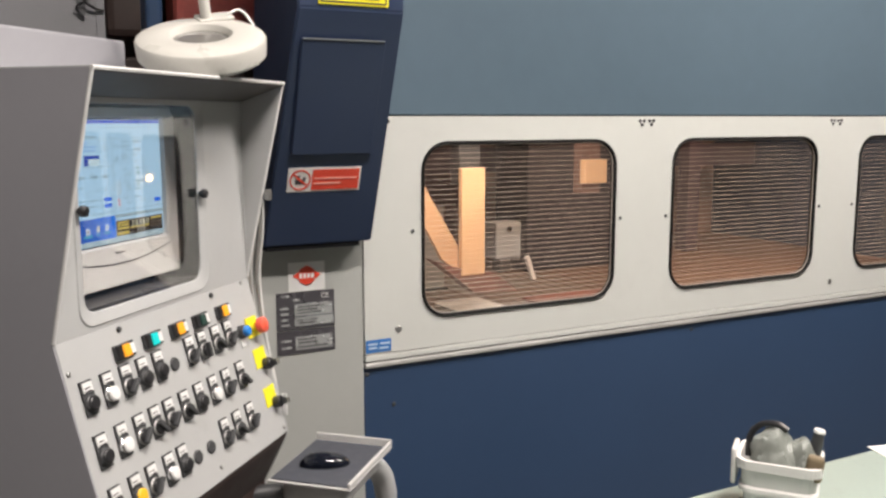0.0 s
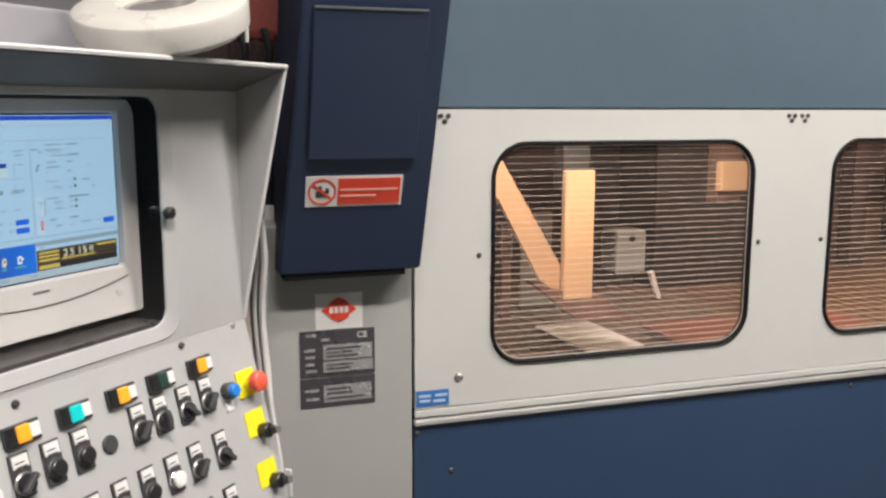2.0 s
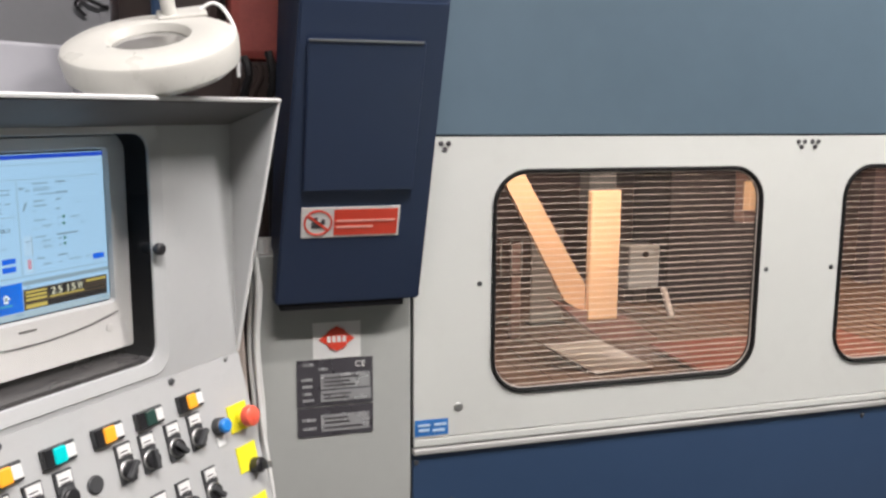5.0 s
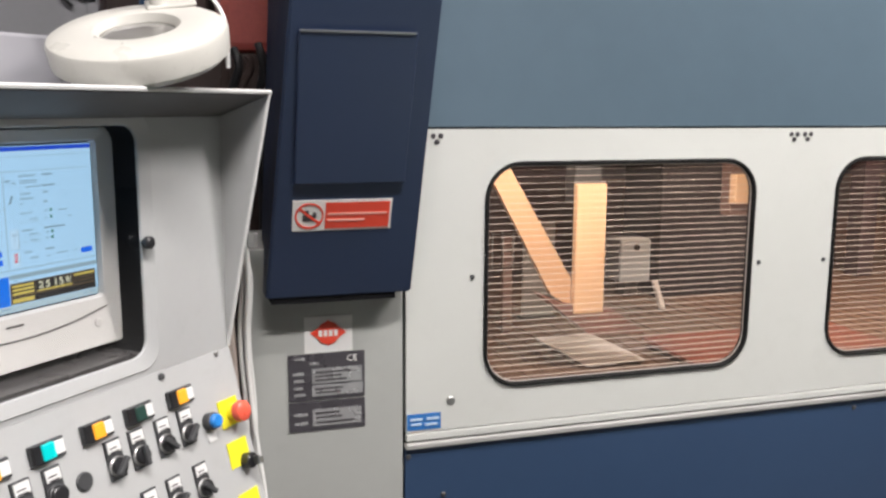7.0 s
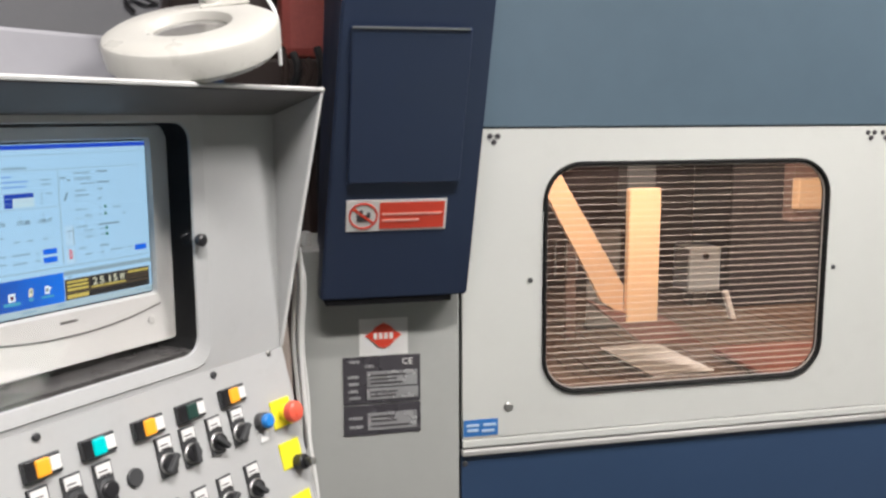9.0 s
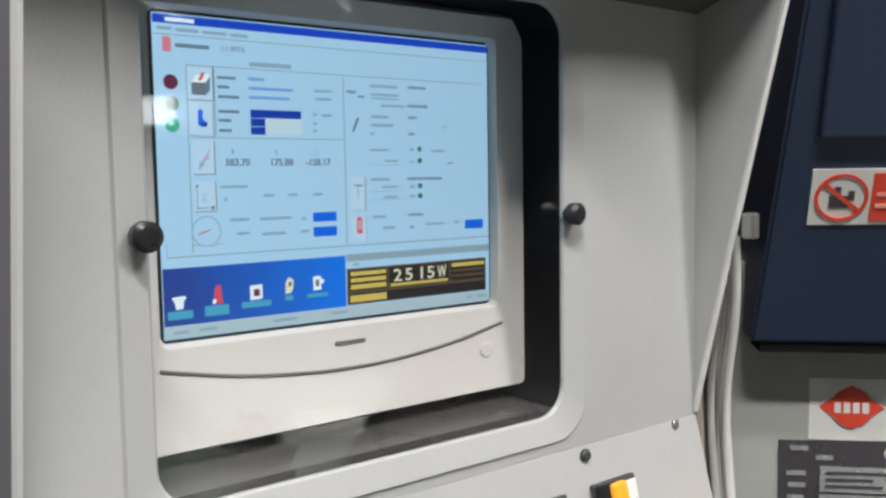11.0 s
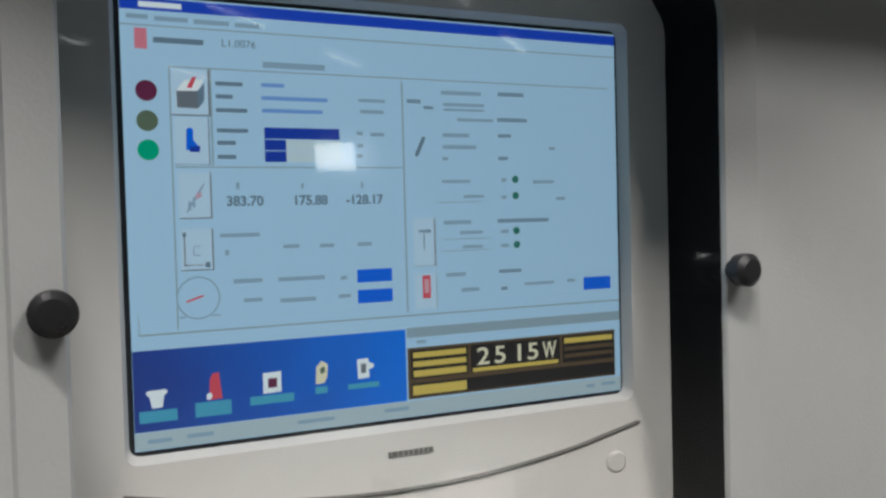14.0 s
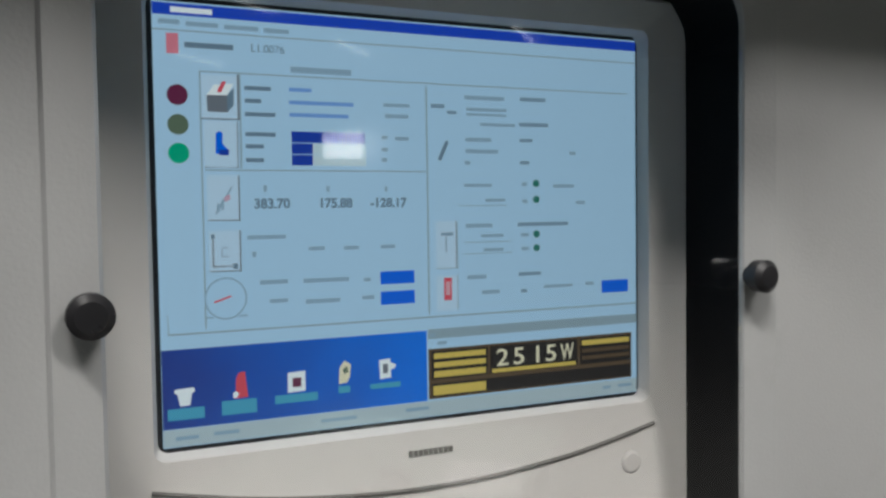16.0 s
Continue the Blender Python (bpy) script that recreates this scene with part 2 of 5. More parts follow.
def veiled(m, color, amount):
    """A thin, uneven diffuse veil that paints haze on a clear pane."""
    nt = m.node_tree
    outp = nt.nodes["Material Output"]
    inner = outp.inputs[0].links[0].from_socket
    df = nt.nodes.new("ShaderNodeBsdfDiffuse")
    df.inputs[0].default_value = (*color, 1)
    co = nt.nodes.new("ShaderNodeTexCoord")
    nz = nt.nodes.new("ShaderNodeTexNoise")
    nz.inputs["Scale"].default_value = 5
    nz.inputs["Detail"].default_value = 7
    nt.links.new(co.outputs["Object"], nz.inputs["Vector"])
    mr = nt.nodes.new("ShaderNodeMapRange")
    mr.inputs["From Min"].default_value, mr.inputs["From Max"].default_value = 0.2, 0.8
    mr.inputs["To Min"].default_value, mr.inputs["To Max"].default_value = amount * 0.3, amount * 1.7
    nt.links.new(nz.outputs["Fac"], mr.inputs["Value"])
    mx = nt.nodes.new("ShaderNodeMixShader")
    nt.links.new(mr.outputs[0], mx.inputs[0])
    nt.links.new(inner, mx.inputs[1])
    nt.links.new(df.outputs[0], mx.inputs[2])
    nt.links.new(mx.outputs[0], outp.inputs[0])


# warm veil paints haze over the windows and lowers contrast behind them
veiled(M_GLASS, (0.6, 0.48, 0.42), 0.024)


# ---- mesh helpers ----
def part(name, bm, mat, parent=None, label="", smooth=False):
    me = bpy.data.meshes.new(name)
    bmesh.ops.recalc_face_normals(bm, faces=bm.faces)
    bm.to_mesh(me)
    bm.free()
    if smooth:
        for p in me.polygons:
            p.use_smooth = True
        me.set_sharp_from_angle(angle=0.6)
    me.materials.append(mat)
    ob = new(name, me)
    if parent is not None:
        ob.parent = parent
    if label:
        ob["label"] = label
    return ob


def empty(name, m=None, parent=None):
    ob = new(name)
    ob.empty_display_size = 0.05
    if parent is not None:
        ob.parent = parent
    if m is not None:
        ob.matrix_basis = m
    return ob


def add_box(bm, x0, x1, y0, y1, z0, z1, bevel=0.0, seg=2, m=None):
    r = bmesh.ops.create_cube(bm, size=1)
    vs = r["verts"]
    for v in vs:
        v.co = Vector(((x0 + x1) / 2 + v.co.x * (x1 - x0), (y0 + y1) / 2 + v.co.y * (y1 - y0), (z0 + z1) / 2 + v.co.z * (z1 - z0)))
    if bevel > 0:
        es = list({e for v in vs for e in v.link_edges})
        r = bmesh.ops.bevel(bm, geom=es, offset=bevel, segments=seg, affect="EDGES", profile=0.5)
        vs = list(set(r["verts"]) | {v for v in vs if v.is_valid})
    if m is not None:
        for v in vs:
            v.co = m @ v.co
    return bm


def box(x0, x1, y0, y1, z0, z1, bevel=0.0, seg=2, m=None):
    return add_box(bmesh.new(), x0, x1, y0, y1, z0, z1, bevel, seg, m)


def add_lathe(bm, profile, m, n=24):
    """Turns (radius, height) pairs round the local z axis."""
    rings = []
    for r, h in profile:
        rings.append([bm.verts.new(m @ Vector((r * math.cos(2 * math.pi * i / n), r * math.sin(2 * math.pi * i / n), h))) for i in range(n)] if r > 1e-6 else [bm.verts.new(m @ Vector((0, 0, h)))])
    for a, b in zip(rings, rings[1:]):
        for i in range(n):
            j = (i + 1) % n
            f = [a[i % len(a)], a[j % len(a)], b[j % len(b)], b[i % len(b)]]
            u = []
            for v in f:
                if v not in u:
                    u.append(v)
            if len(u) > 2:
                bm.faces.new(u)
    return bm


def lathe(profile, m=None, n=24):
    return add_lathe(bmesh.new(), profile, m or Matrix(), n)


def rounded(x0, x1, z0, z1, r, n=8):
    """A rounded rectangle, counter-clockwise from the lower right corner."""
    pts = []
    for cx, cz, a in ((x1 - r, z0 + r, -90), (x1 - r, z1 - r, 0), (x0 + r, z1 - r, 90), (x0 + r, z0 + r, 180)):
        for i in range(n + 1):
            t = radians(a + 90 * i / n)
            pts.append((cx + r * math.cos(t), cz + r * math.sin(t)))
    return pts


def add_holed(bm, rect, hole, y0, y1, n=8):
    """A plate in the xz plane from y0 (front) to y1, with a rounded hole."""
    x0, x1, z0, z1 = rect
    inner = rounded(*hole, n)
    k = n + 1
    corner = [(x1, z0), (x1, z1), (x0, z1), (x0, z0)]
    fr = [bm.verts.new((x, y0, z)) for x, z in inner]
    bk = [bm.verts.new((x, y1, z)) for x, z in inner]
    fc = [bm.verts.new((x, y0, z)) for x, z in corner]
    bc = [bm.verts.new((x, y1, z)) for x, z in corner]
    for loop, cs in ((fr, fc), (bk, bc)):
        for c in range(4):
            for i in range(n):
                bm.faces.new((cs[c], loop[c * k + i], loop[c * k + i + 1]))
            d = (c + 1) % 4
            bm.faces.new((cs[c], loop[c * k + n], loop[d * k], cs[d]))
    for i in range(4 * k):
        j = (i + 1) % (4 * k)
        bm.faces.new((fr[i], fr[j], bk[j], bk[i]))
    for i in range(4):
        j = (i + 1) % 4
        bm.faces.new((fc[i], fc[j], bc[j], bc[i]))
    return bm


def add_loft(bm, loops, cap=False):
    """Skins closed loops of (x, y, z) points with the same count."""
    rings = [[bm.verts.new(p) for p in lp] for lp in loops]
    n = len(rings[0])
    for a, b in zip(rings, rings[1:]):
        for i in range(n):
            j = (i + 1) % n
            bm.faces.new((a[i], a[j], b[j], b[i]))
    if cap:
        bm.faces.new(rings[0])
        bm.faces.new(rings[-1])
    return bm


def add_prism(bm, pts, x0, x1):
    """A polygon of (y, z) points pushed along x."""
    return add_loft(bm, [[(x0, y, z) for y, z in pts], [(x1, y, z) for y, z in pts]], cap=True)


def add_pipe(bm, pts, r, n=8):
    """A round pipe along points, smoothed."""
    fine = []
    P = [Vector(p) for p in pts]
    for i in range(len(P) - 1):
        a, b, c, d = P[max(i - 1, 0)], P[i], P[i + 1], P[min(i + 2, len(P) - 1)]
        for s in range(6):
            t = s / 6
            fine.append(0.5 * (2 * b + (c - a) * t + (2 * a - 5 * b + 4 * c - d) * t * t + (3 * b - a - 3 * c + d) * t ** 3))
    fine.append(P[-1])
    rings = []
    for i, p in enumerate(fine):
        t = (fine[min(i + 1, len(fine) - 1)] - fine[max(i - 1, 0)]).normalized()
        s = t.cross(Vector((0.31, 0.2, 0.93)))
        if s.length < 0.05:
            s = t.cross(Vector((1, 0, 0)))
        s.normalize()
        q = t.cross(s)
        rings.append([p + r * (math.cos(2 * math.pi * k / n) * s + math.sin(2 * math.pi * k / n) * q) for k in range(n)])
    return add_loft(bm, rings, cap=True)


def text(name, body, size, mat, parent, m, label="", squeeze=1.0, bold=0.0):
    c = bpy.data.curves.new(name, "FONT")
    c.body, c.size, c.extrude, c.offset = body, size, 0.0001, bold
    c.align_x, c.align_y = "LEFT", "CENTER"
    c.materials.append(mat)
    tmp = bpy.data.objects.new(name, c)
    scene.collection.objects.link(tmp)
    me = bpy.data.meshes.new_from_object(tmp.evaluated_get(bpy.context.evaluated_depsgraph_get()))
    bpy.data.objects.remove(tmp)
    if not me.materials:
        me.materials.append(mat)
    ob = new(name, me)
    ob.parent = parent
    ob.matrix_basis = m @ Matrix.Diagonal((squeeze, 1, 1, 1))
    if label:
        ob["label"] = label
    return ob


STAND = pose(0, 0, 0, 90)

# ---- the hall ----
tagged(part("floor", box(-6, 18.4, -9, 9, -0.1, 0), M_CONCRETE), "worn grey concrete workshop floor", "floor", kind="structure")
tagged(part("ceiling", box(-6, 18.4, -9, 9, 4.6, 4.7), M_CEIL), "pale grey hall ceiling", "ceiling", kind="structure")
tagged(part("wall_south", box(-6, 18.4, -9.2, -9, 0, 4.6), M_WALL), "grey painted hall wall", "wall", kind="structure")
tagged(part("wall_north", box(-6, 18.4, 9, 9.2, 0, 4.6), M_WALL), "grey painted hall wall", "wall", kind="structure")
tagged(part("wall_west", box(-6.2, -6, -9, 9, 0, 4.6), M_WALL), "grey painted hall wall", "wall", kind="structure")
bm = bmesh.new()
for a in ((-9, -6.9, 0, 4.6), (-5.9, 9, 0, 4.6), (-6.9, -5.9, 0, 2.8), (-6.9, -5.9, 3.4, 4.6)):
    add_box(bm, 18.2, 18.4, a[0], a[1], a[2], a[3])
tagged(part("wall_east", bm, M_WALL), "grey painted hall wall with a small high window", "wall", kind="structure")
win = tagged(part("window_1", box(18.27, 18.3, -6.9, -5.9, 2.8, 3.4), M_DAY), "small bright daylight window high in the wall", "window", kind="structure")


def ceiling_light(lx, ly, z, glow_tube):
    f = tagged(part("ceiling_light", box(lx - 0.8, lx + 0.8, ly - 0.1, ly + 0.1, z - 0.08, z, 0.01), M_WHITE), "white batten ceiling light", "ceiling light", group="ceiling lights")
    if glow_tube:
        part("tube", lathe([(0, -0.75), (0.016, -0.75), (0.016, 0.75), (0, 0.75)], pose(lx, ly, z - 0.1, 0, 90, 0), 10), M_TUBE, f, "glowing fluorescent tube")
    if z < 4.55:
        for dx in (-0.6, 0.6):
            part("hanger", lathe([(0.006, -0.01), (0.006, 4.605 - z)], pose(lx + dx, ly, z), 8), M_STEEL, f, "thin steel hanger rod")


for ly in (-7.6, -4.45, -1.3):
    for k in range(6):
        ceiling_light(-3.6 + 3.6 * k, ly, 4.6, True)
# unseen battens added over the area lamps; these carry no tube
for lx, ly, pw in HALL_LIGHTS:
    ceiling_light(lx, ly, 4.39, False)

# ---- the laser cutting machine ----
WY = 2.32
machine = tagged(empty("laser_cutting_machine", pose(0, 0, 0)), "large enclosed laser cutting machine, light grey and navy, with barred windows", "machine")
WIN = [1.565, 2.54, 3.51, 4.48]
HW, WZ0, WZ1 = 0.362, 1.06, 1.594
edges = [1.011] + [(a + b) / 2 for a, b in zip(WIN, WIN[1:])] + [5.0]
for c, a, b in zip(WIN, edges, edges[1:]):
    bm = add_holed(bmesh.new(), (a, b, 0.9665, 1.672), (c - HW, c + HW, WZ0, WZ1, 0.085), WY, WY + 0.017)
    part("window_panel", bm, M_PANEL, machine, "light grey painted steel panel with a rounded window")
bm = box(1.0, 5.0, WY + 0.004, WY + 0.034, 1.676, 2.75, 0.003)
part("upper_panel", bm, M_UPPER, machine, "blue-grey painted upper panel")
part("lower_panel", box(1.009, 5.0, WY + 0.006, WY + 0.036, 0.02, 0.926, 0.003), M_BLUE, machine, "navy blue painted lower panel")
part("edge_strip", box(1.009, 5.0, WY - 0.007, WY + 0.02, 0.926, 0.941, 0.004), M_ALU, machine, "bare aluminium edge strip")
part("panel_fold", box(1.011, 5.0, WY - 0.003, WY + 0.02, 0.9455, 0.9635, 0.002), M_PANEL, machine)
part("seam", box(1.011, 5.0, WY + 0.008, WY + 0.03, 0.9412, 0.9665), M_RUBBER, machine, "dark rubber seam")
part("seam", box(1.0, 5.0, WY + 0.012, WY + 0.03, 1.6715, 1.6765), M_RUBBER, machine, "dark rubber seam")
part("roof", box(0.69, 5.0, WY + 0.04, 5.0, 2.75, 2.8), M_BLUE, machine)
for c in WIN:
    w = empty("window", pose(c, WY, (WZ0 + WZ1) / 2), machine)
    hz = (WZ1 - WZ0) / 2
    bm = bmesh.new()
    lo = [(-HW - 0.003, -0.003), (-HW - 0.001, -0.007), (-HW + 0.003, -0.007), (-HW + 0.006, -0.003), (-HW + 0.006, 0.0165)]
    add_loft(bm, [[(x, y, z) for x, z in rounded(e, -e, -hz + (e + HW), hz - (e + HW), 0.085 - (e + HW))] for e, y in [(-HW - 0.004, 0.0), *lo]])
    part("window_frame", bm, M_RUBBER, w, "black rubber window gasket", smooth=True)
    # pale rim draws the highlight along the gasket's inner edge
    bm = bmesh.new()
    add_loft(bm, [[(x, y, z) for x, z in rounded(-HW + d, HW - d, -hz + d, hz - d, 0.085 - d)] for d, y in ((0.0063, 0.0055), (0.0068, 0.0045), (0.0088, 0.0045), (0.0092, 0.0058))])
    part("highlight_rim", bm, M_HIGHLIGHT, w, "thin pale rim that paints the gasket's inner highlight", smooth=True)
    bm = bmesh.new()
    add_loft(bm, [[(x, y, z) for x, z in rounded(-HW + 0.001, HW - 0.001, -hz + 0.001, hz - 0.001, 0.084)] for y in (0.006, 0.009)], cap=True)
    pane = part("pane", bm, M_GLASS, w, "clear safety pane")
    pane.visible_shadow = False
    nsl = 33
    me = None
    for i in range(nsl):
        z = -hz + 0.012 + i * (2 * hz - 0.03) / (nsl - 1)
        if me is None:
            sl = part("slat", box(-HW + 0.004, HW - 0.004, 0.018, 0.022, -0.00042, 0.00042), M_SLAT, w)
            me = sl.data
        else:
            sl = new("slat", me)
            sl.parent = w
        sl.location = (0, 0, z)
# screws, rivet clusters and the small blue sticker
def screw(x, z, r, mat, parent, y=WY):
    part("screw", lathe([(0, 0.004), (r * 0.7, 0.004), (r, 0.002), (r, -0.001)], pose(x, y, z, 90), 12), mat, parent)
for x, z in ((1.17, 1.331), (1.952, 1.329), (2.153, 1.327), (2.93, 1.325), (3.12, 1.325)):
    screw(x, z, 0.006, M_CHARCOAL, machine)
for x, z in ((1.12, 1.036), (3.019, 1.018)):
    screw(x, z, 0.011, M_STEEL, machine)
for cx in (1.083, 2.035, 2.076, 2.98, 3.02):
    for dx, dz in ((-0.009, 0.005), (0.009, 0.005), (0, -0.008)):
        screw(cx + dx, 1.652 + dz, 0.006, M_PRINT, machine)
for x, z in ((1.018, 0.905), (1.105, 0.80), (2.3, 0.9)):
    screw(x, z, 0.007, M_CHARCOAL, machine, WY + 0.006)
part("blue_sticker", box(1.013, 1.095, WY - 0.0015, WY + 0.001, 0.972, 1.011), M_BLUESTICK, machine, "small blue sticker")
bm = bmesh.new()
for a, b, z in ((1.02, 1.05, 0.998), (1.06, 1.09, 0.998), (1.022, 1.048, 0.986), (1.056, 1.086, 0.984)):
    add_box(bm, a, b, WY - 0.003, WY - 0.001, z - 0.003, z + 0.003)
part("sticker_print", bm, material("pale_blue_print", (0.45, 0.6, 0.75), 0.5), machine)

# grey service column with type plate
part("service_column", box(0.658, 0.998, 2.3, 2.6, 0.0, 1.42, 0.003), M_COLUMN, machine, "plain grey painted service column")
part("column_gap", box(0.9985, 1.0105, 2.332, 2.345, 0.0, 1.7), M_RUBBER, machine)
lab = part("maker_label", box(0.775, 0.882, 2.2985, 2.301, 1.184, 1.266), M_PAPER, machine, "white label with a red diamond emblem")
bm = bmesh.new()
add_loft(bm, [[(0.828 + 0.04 * math.cos(t), 2.2965 + d, 1.228 + 0.029 * math.sin(t)) for t in [2 * math.pi * i / 4 for i in range(4)]] for d in (0, 0.002)], cap=True)
part("emblem", bm, M_REDLABEL, lab, "red diamond emblem")
bm = lathe([(0, 0.002), (0.026, 0.002), (0.026, 0)], pose(0.828, 2.2975, 1.228, 90), 24)
part("emblem_disc", bm, M_REDLABEL, lab)
bm = bmesh.new()
for k in range(4):
    add_box(bm, 0.806 + k * 0.0115, 0.814 + k * 0.0115, 2.2945, 2.2955, 1.221, 1.235)
add_box(bm, 0.80, 0.857, 2.2978, 2.2986, 1.258, 1.262)
part("emblem_print", bm, M_PAPER, lab)
pl = part("type_plate", box(0.738, 0.909, 2.2975, 2.3005, 1.076, 1.182), M_PLATE, machine, "dark metal type plate with silver fields")
part("type_plate", box(0.738, 0.909, 2.2975, 2.3005, 1.005, 1.072), M_PLATE, machine, "dark metal type plate with silver fields")
bm = bmesh.new()
for a, b, c, d in ((0.79, 0.902, 1.114, 1.148), (0.79, 0.904, 1.085, 1.11), (0.79, 0.9, 1.015, 1.054)):
    add_box(bm, a, b, 2.2958, 2.2976, c, d)
part("silver_field", bm, M_PLATESILVER, pl)
bm = bmesh.new()
random.seed(4)
for a, z in ((0.752, 1.172), (0.785, 1.16), (0.748, 1.138), (0.75, 1.122), (0.749, 1.105), (0.75, 1.09), (0.748, 1.044), (0.75, 1.024)):
    part("plate_print", box(a, a + random.uniform(0.02, 0.032), 2.2962, 2.2976, z - 0.003, z + 0.003), M_PLATESILVER, pl)
text("ce_mark", "CE", 0.02, M_PAPER, pl, pose(0.868, 2.2965, 1.167, 90))
for z in (1.14, 1.131, 1.122, 1.102, 1.093, 1.046, 1.036, 1.024):
    part("field_print", box(0.797, 0.797 + random.uniform(0.05, 0.09), 2.2948, 2.2959, z - 0.002, z + 0.002), M_PRINT, pl)

# navy control box that leans out over the column
BY0, BY1 = 2.232, 2.0
def by(z):
    return BY0 + (BY1 - BY0) * (z - 1.325) / (1.925 - 1.325)
navy = tagged(empty("control_box", pose(0, 0, 0)), "navy painted steel control box with a leaning front and warning stickers", "control box")
bm = bmesh.new()
add_prism(bm, [(BY0, 1.325), (BY1, 1.925), (BY1 - 0.005, 2.6), (2.42, 2.6), (2.36, 1.43), (2.296, 1.43), (2.296, 1.325)], 0.688, 0.999)
for v in bm.verts:
    if v.co.x < 0.7:
        v.co.x += 0.06 * (v.co.z - 1.325)
bmesh.ops.bevel(bm, geom=bm.edges[:], offset=0.004, segments=2, affect="EDGES")
part("box_body", bm, M_NAVYBOX, navy)
part("box_foot", box(0.70, 0.965, 2.236, 2.295, 1.312, 1.326), M_DARK, navy)
TILTA = math.degrees(math.atan2(BY0 - BY1, 0.6))
def on_box(x, z, off=0.0):
    return pose(x, by(z), z, TILTA, 0, 0) @ pose(0, -off, 0)
door = part("door", box(-0.11, 0.11, -0.012, 0.0, -0.152, 0.152, 0.004), M_NAVYBOX, navy, "flush navy door leaf")
door.matrix_basis = on_box(0.848, 1.717)
part("door_lip", box(-0.108, 0.104, -0.0145, -0.0122, 0.150, 0.1532), M_STEEL, door, "bright top edge")
gap = part("door_gap", box(-0.112, 0.111, -0.003, 0.001, -0.1585, -0.1525), M_NAVYBOX, navy)
gap.matrix_basis = on_box(0.848, 1.717)
st = part("warning_sticker", box(-0.1005, 0.1005, -0.0022, 0.0, -0.034, 0.034), M_PAPER, navy, "red and white prohibition sticker")
st.matrix_basis = on_box(0.838, 1.507)
part("red_field", box(-0.035, 0.096, -0.0036, -0.0024, -0.029, 0.029), M_REDLABEL, st)
bm = bmesh.new()
add_box(bm, -0.03, 0.09, -0.005, -0.0038, 0.002, 0.006)
add_box(bm, -0.03, 0.045, -0.005, -0.0038, -0.012, -0.008)
part("sticker_print", bm, material("pale_red_print", (0.85, 0.4, 0.33), 0.5), st)
bm = lathe([(0.0252, 0.0), (0.0252, 0.0014), (0.029, 0.0014), (0.029, 0.0)], pose(-0.067, -0.0024, 0, 90), 32)
add_box(bm, -0.024, 0.024, 0, 0.0012, -0.0025, 0.0025, m=pose(-0.067, -0.0038, 0, 0, 40))
part("prohibition_ring", bm, M_REDLABEL, st)
bm = bmesh.new()
add_box(bm, -0.08, -0.058, -0.0035, -0.0022, -0.012, 0.002)
add_box(bm, -0.075, -0.068, -0.0035, -0.0022, 0.002, 0.013)
add_box(bm, -0.06, -0.053, -0.0035, -0.0022, -0.004, 0.008)
part("pictogram", bm, M_PRINT, st)
ys = part("laser_sticker", box(0.775, 0.955, BY1 - 0.0035, BY1 + 0.001, 1.935, 2.02), M_YELLOW, navy, "yellow warning sticker with a black border")
bm = bmesh.new()
for a, b, c, d in ((0.779, 0.951, 1.939, 1.943), (0.779, 0.951, 2.012, 2.016), (0.779, 0.783, 1.943, 2.012), (0.947, 0.951, 1.943, 2.012), (0.80, 0.93, 1.95, 1.956), (0.80, 0.92, 1.962, 1.968)):
    add_box(bm, a, b, BY1 - 0.0050, BY1 - 0.0036, c, d)
part("sticker_border", bm, M_PRINT, ys)

# machine interior
part("bed_floor", box(1.0, 5.0, 2.36, 5.0, 0.76, 0.80), M_INNERRED, machine, "rusty red cutting bed")
part("back_wall", box(1.0, 5.0, 5.0, 5.04, 0.0, 2.75), M_INNER, machine, "brown interior back wall")
part("side_wall", box(1.0, 1.03, 2.35, 5.0, 0.0, 2.75), M_INNER, machine)
part("side_wall", box(5.0, 5.03, 2.30, 5.04, 0.0, 2.75), M_BLUE, machine)
bm = bmesh.new()
for k in range(50):
    x = 1.2 + k * 0.075
    add_box(bm, x, x + 0.03, 2.45, 4.9, 0.80, 0.804)
part("support_grid", bm, M_INNERRED, machine)
bm = bmesh.new()
add_box(bm, 1.05, 4.95, 4.55, 4.62, 1.35, 1.5)
add_box(bm, 2.9, 2.99, 4.5, 4.58, 0.8, 2.7)
add_box(bm, 4.1, 4.2, 4.3, 4.4, 0.8, 2.7)
add_box(bm, 1.05, 4.95, 4.4, 4.48, 2.0, 2.12)
part("inner_frame", bm, material("interior_purple_steel", (0.075, 0.055, 0.075), 0.5, var=0.3), machine)
# thin slab added to give the bed its red patch on the right
tagged(part("red_patch", box(2.22, 3.1, 2.55, 3.35, 0.8305, 0.845, 0.004), M_REDPATCH), "red slab added for the red patch over the bed", "tray")
tagged(part("metal_sheet", box(-0.12, 0.12, -0.2, 0.2, 0, 0.004, m=pose(1.99, 3.34, 0.814, 0, 0, 4)), M_SHEET), "white sheet metal blank lying on the cutting bed", "metal sheet")
hb = tagged(part("cutting_head_box", box(2.55, 2.72, 4.15, 4.3, 0.88, 1.09, 0.01), M_GREYBOX), "pale grey box with a dark socket on the cutting bed", "cutting head")
part("socket", lathe([(0, 0.004), (0.016, 0.004), (0.016, 0)], pose(2.64, 4.15, 1.05, 90), 16), M_BLACK, hb)
part("head_foot", box(2.6, 2.67, 4.18, 4.27, 0.8, 0.885), M_CHARCOAL, hb)
